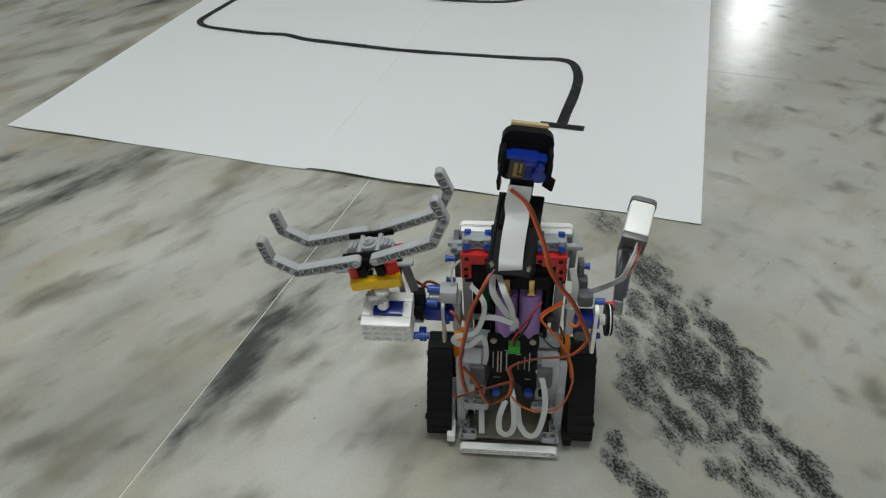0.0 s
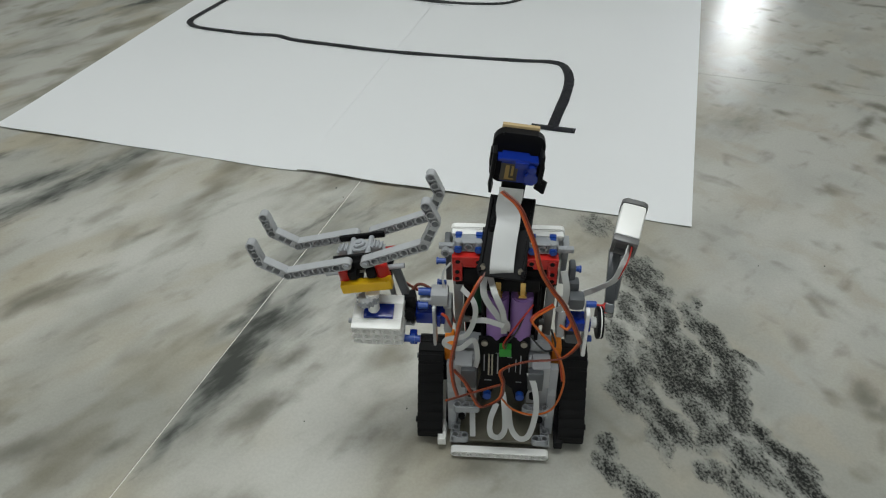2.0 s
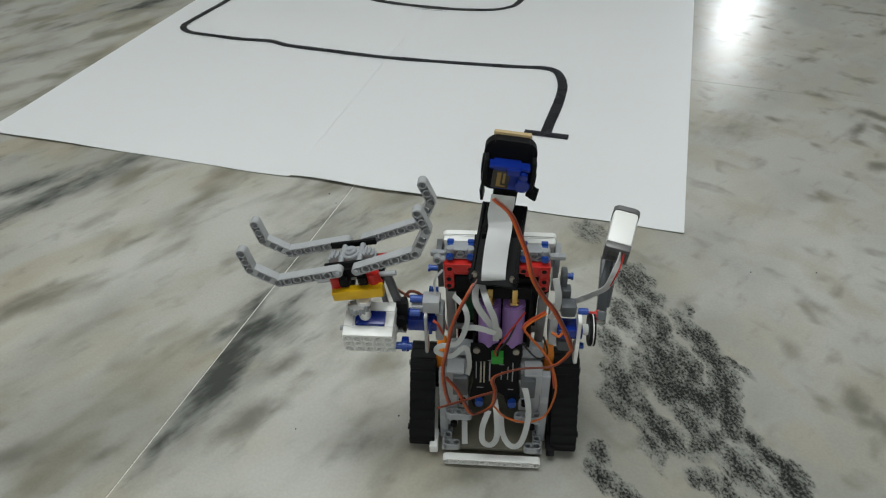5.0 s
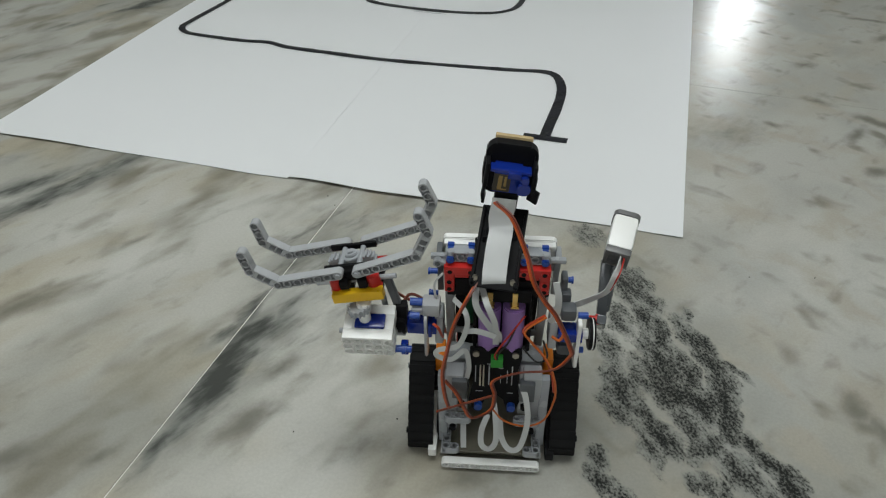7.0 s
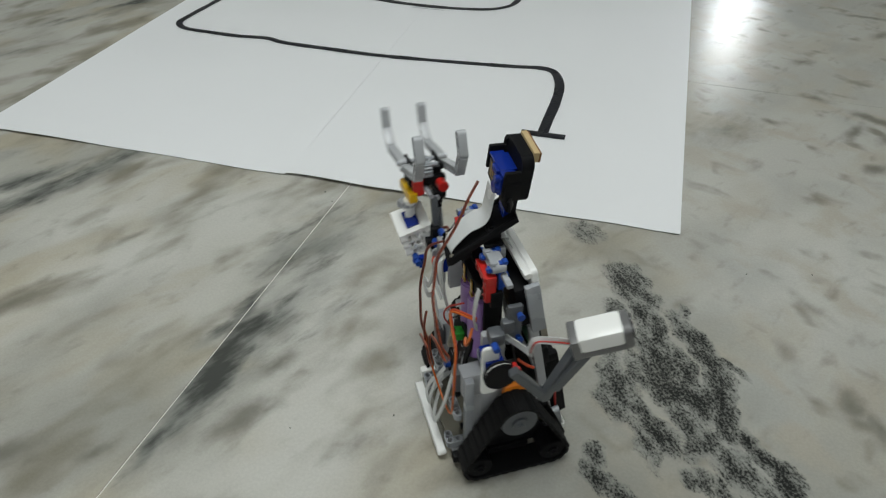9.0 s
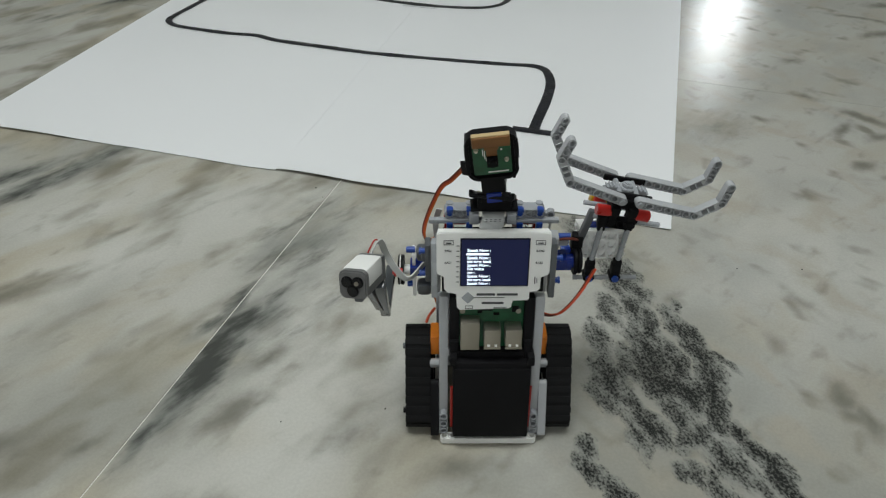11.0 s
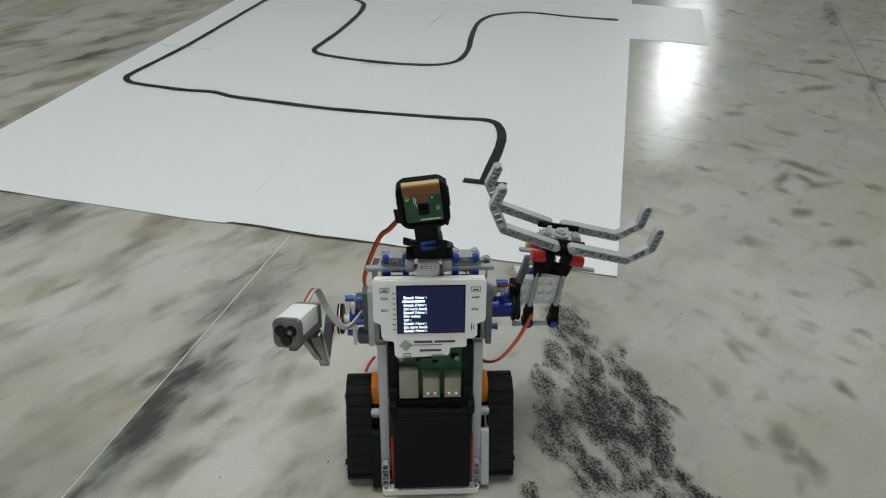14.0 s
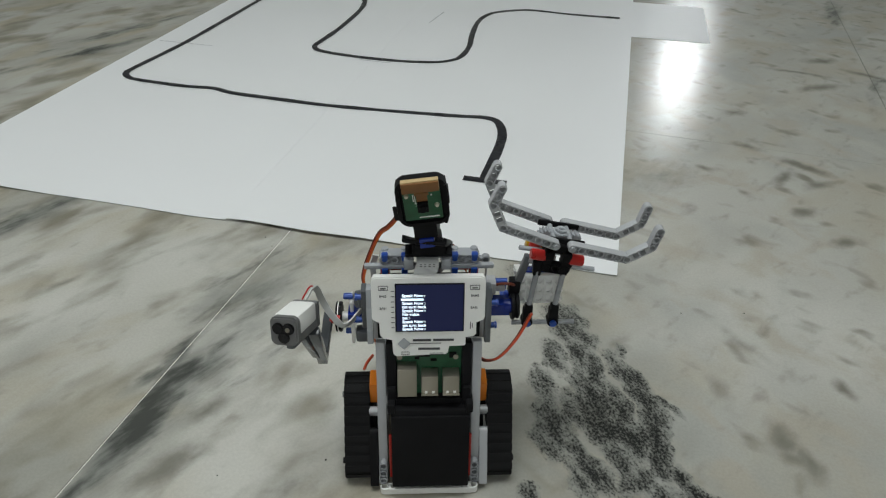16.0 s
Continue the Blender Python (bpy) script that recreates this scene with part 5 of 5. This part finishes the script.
def three_core(pts, r=0.00085, up=(0, -1, 0.4)):
    """A servo lead: three thin wires side by side."""
    for k, mt in enumerate((WIRE_Y, WIRE_O, WIRE_B)):
        q = [(p[0] + (k - 1) * r * 1.1, p[1] - 0.0006 * k, p[2] + (k - 1) * r * 1.1) for p in pts]
        part("servo_lead", sweep(q, r, up=up), mt, robot)


O1 = [(-0.0049, -0.016, 0.2628), (0.0074, -0.027, 0.2576), (0.0158, -0.038, 0.2435), (0.0204, -0.046, 0.2346), (0.0249, -0.056, 0.2222), (0.0338, -0.061, 0.2082), (0.0435, -0.065, 0.196), (0.0562, -0.063, 0.1635), (0.0574, -0.057, 0.1481),
      (0.0456, -0.057, 0.1324), (0.0202, -0.057, 0.1273), (-0.0005, -0.057, 0.1157), (0.0009, -0.058, 0.101), (-0.0008, -0.055, 0.0792), (-0.0111, -0.054, 0.0667), (-0.0198, -0.054, 0.0667), (-0.0299, -0.055, 0.0951), (-0.0405, -0.05, 0.1061)]
O2 = [(-0.0149, -0.035, 0.2045), (-0.0244, -0.05, 0.1934), (-0.0328, -0.052, 0.1712), (-0.0384, -0.055, 0.1426), (-0.0418, -0.055, 0.1192), (-0.0402, -0.055, 0.0943), (-0.0374, -0.05, 0.0716)]
O3 = [(-0.0467, -0.055, 0.0718), (-0.0264, -0.057, 0.0847), (-0.0014, -0.06, 0.1011)]
O4 = [(0.0394, -0.03, 0.1628), (0.0228, -0.045, 0.1616), (0.0278, -0.047, 0.1514), (0.0391, -0.047, 0.1355), (0.047, -0.05, 0.12), (0.051, -0.052, 0.0977), (0.0471, -0.052, 0.0712), (0.0399, -0.052, 0.0585), (0.0262, -0.052, 0.0535), (0.0098, -0.054, 0.0624), (0.0006, -0.057, 0.0789)]
three_core(O1)
three_core(O2)
three_core(O3)
part("servo_lead", sweep(O4, 0.0009), WIRE_Y, robot)
part("servo_lead", sweep([(x - 0.0012, y + 0.001, z + 0.001) for x, y, z in O4[:6]], 0.0011), WIRE_O, robot)
part("power_lead", sweep([(0.0225, -0.035, 0.1684), (0.0099, -0.045, 0.1545), (0.0004, -0.045, 0.1346), (0.001, -0.036, 0.118)], 0.0008), WIRE_R, robot)
part("power_lead", sweep([(0.016, -0.03, 0.150), (0.010, -0.040, 0.142), (0.003, -0.042, 0.132), (0.002, -0.036, 0.118)], 0.0008), WIRE_K, robot)
part("power_lead", sweep([(0.022, -0.030, 0.128), (0.034, -0.040, 0.122), (0.042, -0.042, 0.130), (0.038, -0.038, 0.145)], 0.0008), WIRE_K, robot)
for pts, w in (([(-0.0166, -0.03, 0.1931), (-0.016, -0.042, 0.183), (-0.005, -0.044, 0.1632), (0.0019, -0.044, 0.1555), (0.0023, -0.04, 0.1432)], 0.0030),
               ([(-0.0128, -0.03, 0.1945), (-0.0078, -0.046, 0.1889), (-0.0012, -0.047, 0.1694), (0.0001, -0.042, 0.1425)], 0.0028),
               ([(-0.0260, -0.045, 0.1560), (-0.0225, -0.046, 0.1597), (-0.0136, -0.048, 0.1617), (-0.0003, -0.047, 0.1559)], 0.0026),
               ([(-0.0341, -0.03, 0.1786), (-0.0245, -0.045, 0.1793), (-0.0229, -0.048, 0.166), (-0.0298, -0.05, 0.1469), (-0.0447, -0.05, 0.1414), (-0.0466, -0.05, 0.1348), (-0.0352, -0.05, 0.1309), (-0.0241, -0.047, 0.1384), (-0.0208, -0.045, 0.1178), (-0.0227, -0.04, 0.0981)], 0.0024),
               ([(-0.0038, -0.045, 0.0583), (-0.0087, -0.055, 0.0482), (-0.0082, -0.06, 0.035), (-0.0012, -0.06, 0.03), (0.0039, -0.06, 0.0417), (0.003, -0.053, 0.0636), (0.0011, -0.045, 0.0731)], 0.0029),
               ([(0.0065, -0.05, 0.0601), (0.0093, -0.056, 0.04), (0.0166, -0.06, 0.03), (0.0252, -0.06, 0.0356), (0.0301, -0.054, 0.0618), (0.0279, -0.048, 0.0833), (0.0229, -0.042, 0.0967)], 0.0029),
               ([(-0.0256, -0.03, 0.0369), (-0.025, -0.042, 0.0281), (-0.0244, -0.05, 0.0161)], 0.0030),
               ([(0.044, -0.030, 0.200), (0.047, -0.034, 0.185), (0.046, -0.034, 0.168), (0.042, -0.030, 0.158)], 0.0030),
               ([(-0.043, -0.022, 0.198), (-0.049, -0.024, 0.190), (-0.049, -0.026, 0.178), (-0.045, -0.026, 0.168)], 0.0010)):
    part("flat_cable", sweep(pts, w * 0.85, 0.0005), GREYCABLE, robot)
for pts in ([(-0.0882, 0.0, 0.1592), (-0.0753, 0.01, 0.1396), (-0.0605, 0.02, 0.1284), (-0.0503, 0.015, 0.12), (-0.044, 0.0, 0.1115)],):
    for k, mt in enumerate((WIRE_O, WIRE_B)):
        part("servo_lead", sweep([(p[0] + k * 0.0014, p[1] - 0.0005 * k, p[2] - k * 0.0012) for p in pts], 0.0011), mt, robot)
part("lead_end", sweep([(0.0480, 0.004, 0.118), (0.0530, 0.010, 0.1145), (0.0555, 0.016, 0.112)], 0.0013), WIRE_O, robot)
part("servo_lead", sweep([(-0.052, -0.030, 0.163), (-0.060, -0.024, 0.172), (-0.070, -0.022, 0.174), (-0.076, -0.028, 0.168)], 0.0013), WIRE_B, robot)
part("servo_lead", sweep([(-0.0500, -0.040, 0.160), (-0.046, -0.042, 0.158), (-0.044, -0.040, 0.150), (-0.043, -0.034, 0.140)], 0.0012), WIRE_O, robot)
part("servo_lead", sweep([(0.0480, -0.036, 0.165), (0.053, -0.040, 0.158), (0.050, -0.042, 0.150), (0.044, -0.040, 0.152)], 0.0012), WIRE_Y, robot)


# ---------------------------------------------------------------- what moves
def motions():
    a, b = (-0.0585, 0.4753), (-0.0575, 0.4918)

    def at(f, yaw):
        return pose(a[0] + (b[0] - a[0]) * f, a[1] + (b[1] - a[1]) * f, 0.0004, 0, 0, yaw)
    walk(robot, [(0.0, at(0, 12.0)), (8.0, at(0, 12.0)), (8.1, at(0, 11.6)), (8.2, at(0, 8.0)), (8.5, at(0.1, -16)), (9.0, at(0.35, -58)), (9.5, at(0.6, -100)), (10.0, at(0.9, -142)), (10.2, at(0.97, -155)),
                 (10.3, at(1, -159.5)), (10.4, at(1, -162.5)), (10.6, at(1, -164.3)), (16.0, at(1, -164.3))])


motions()
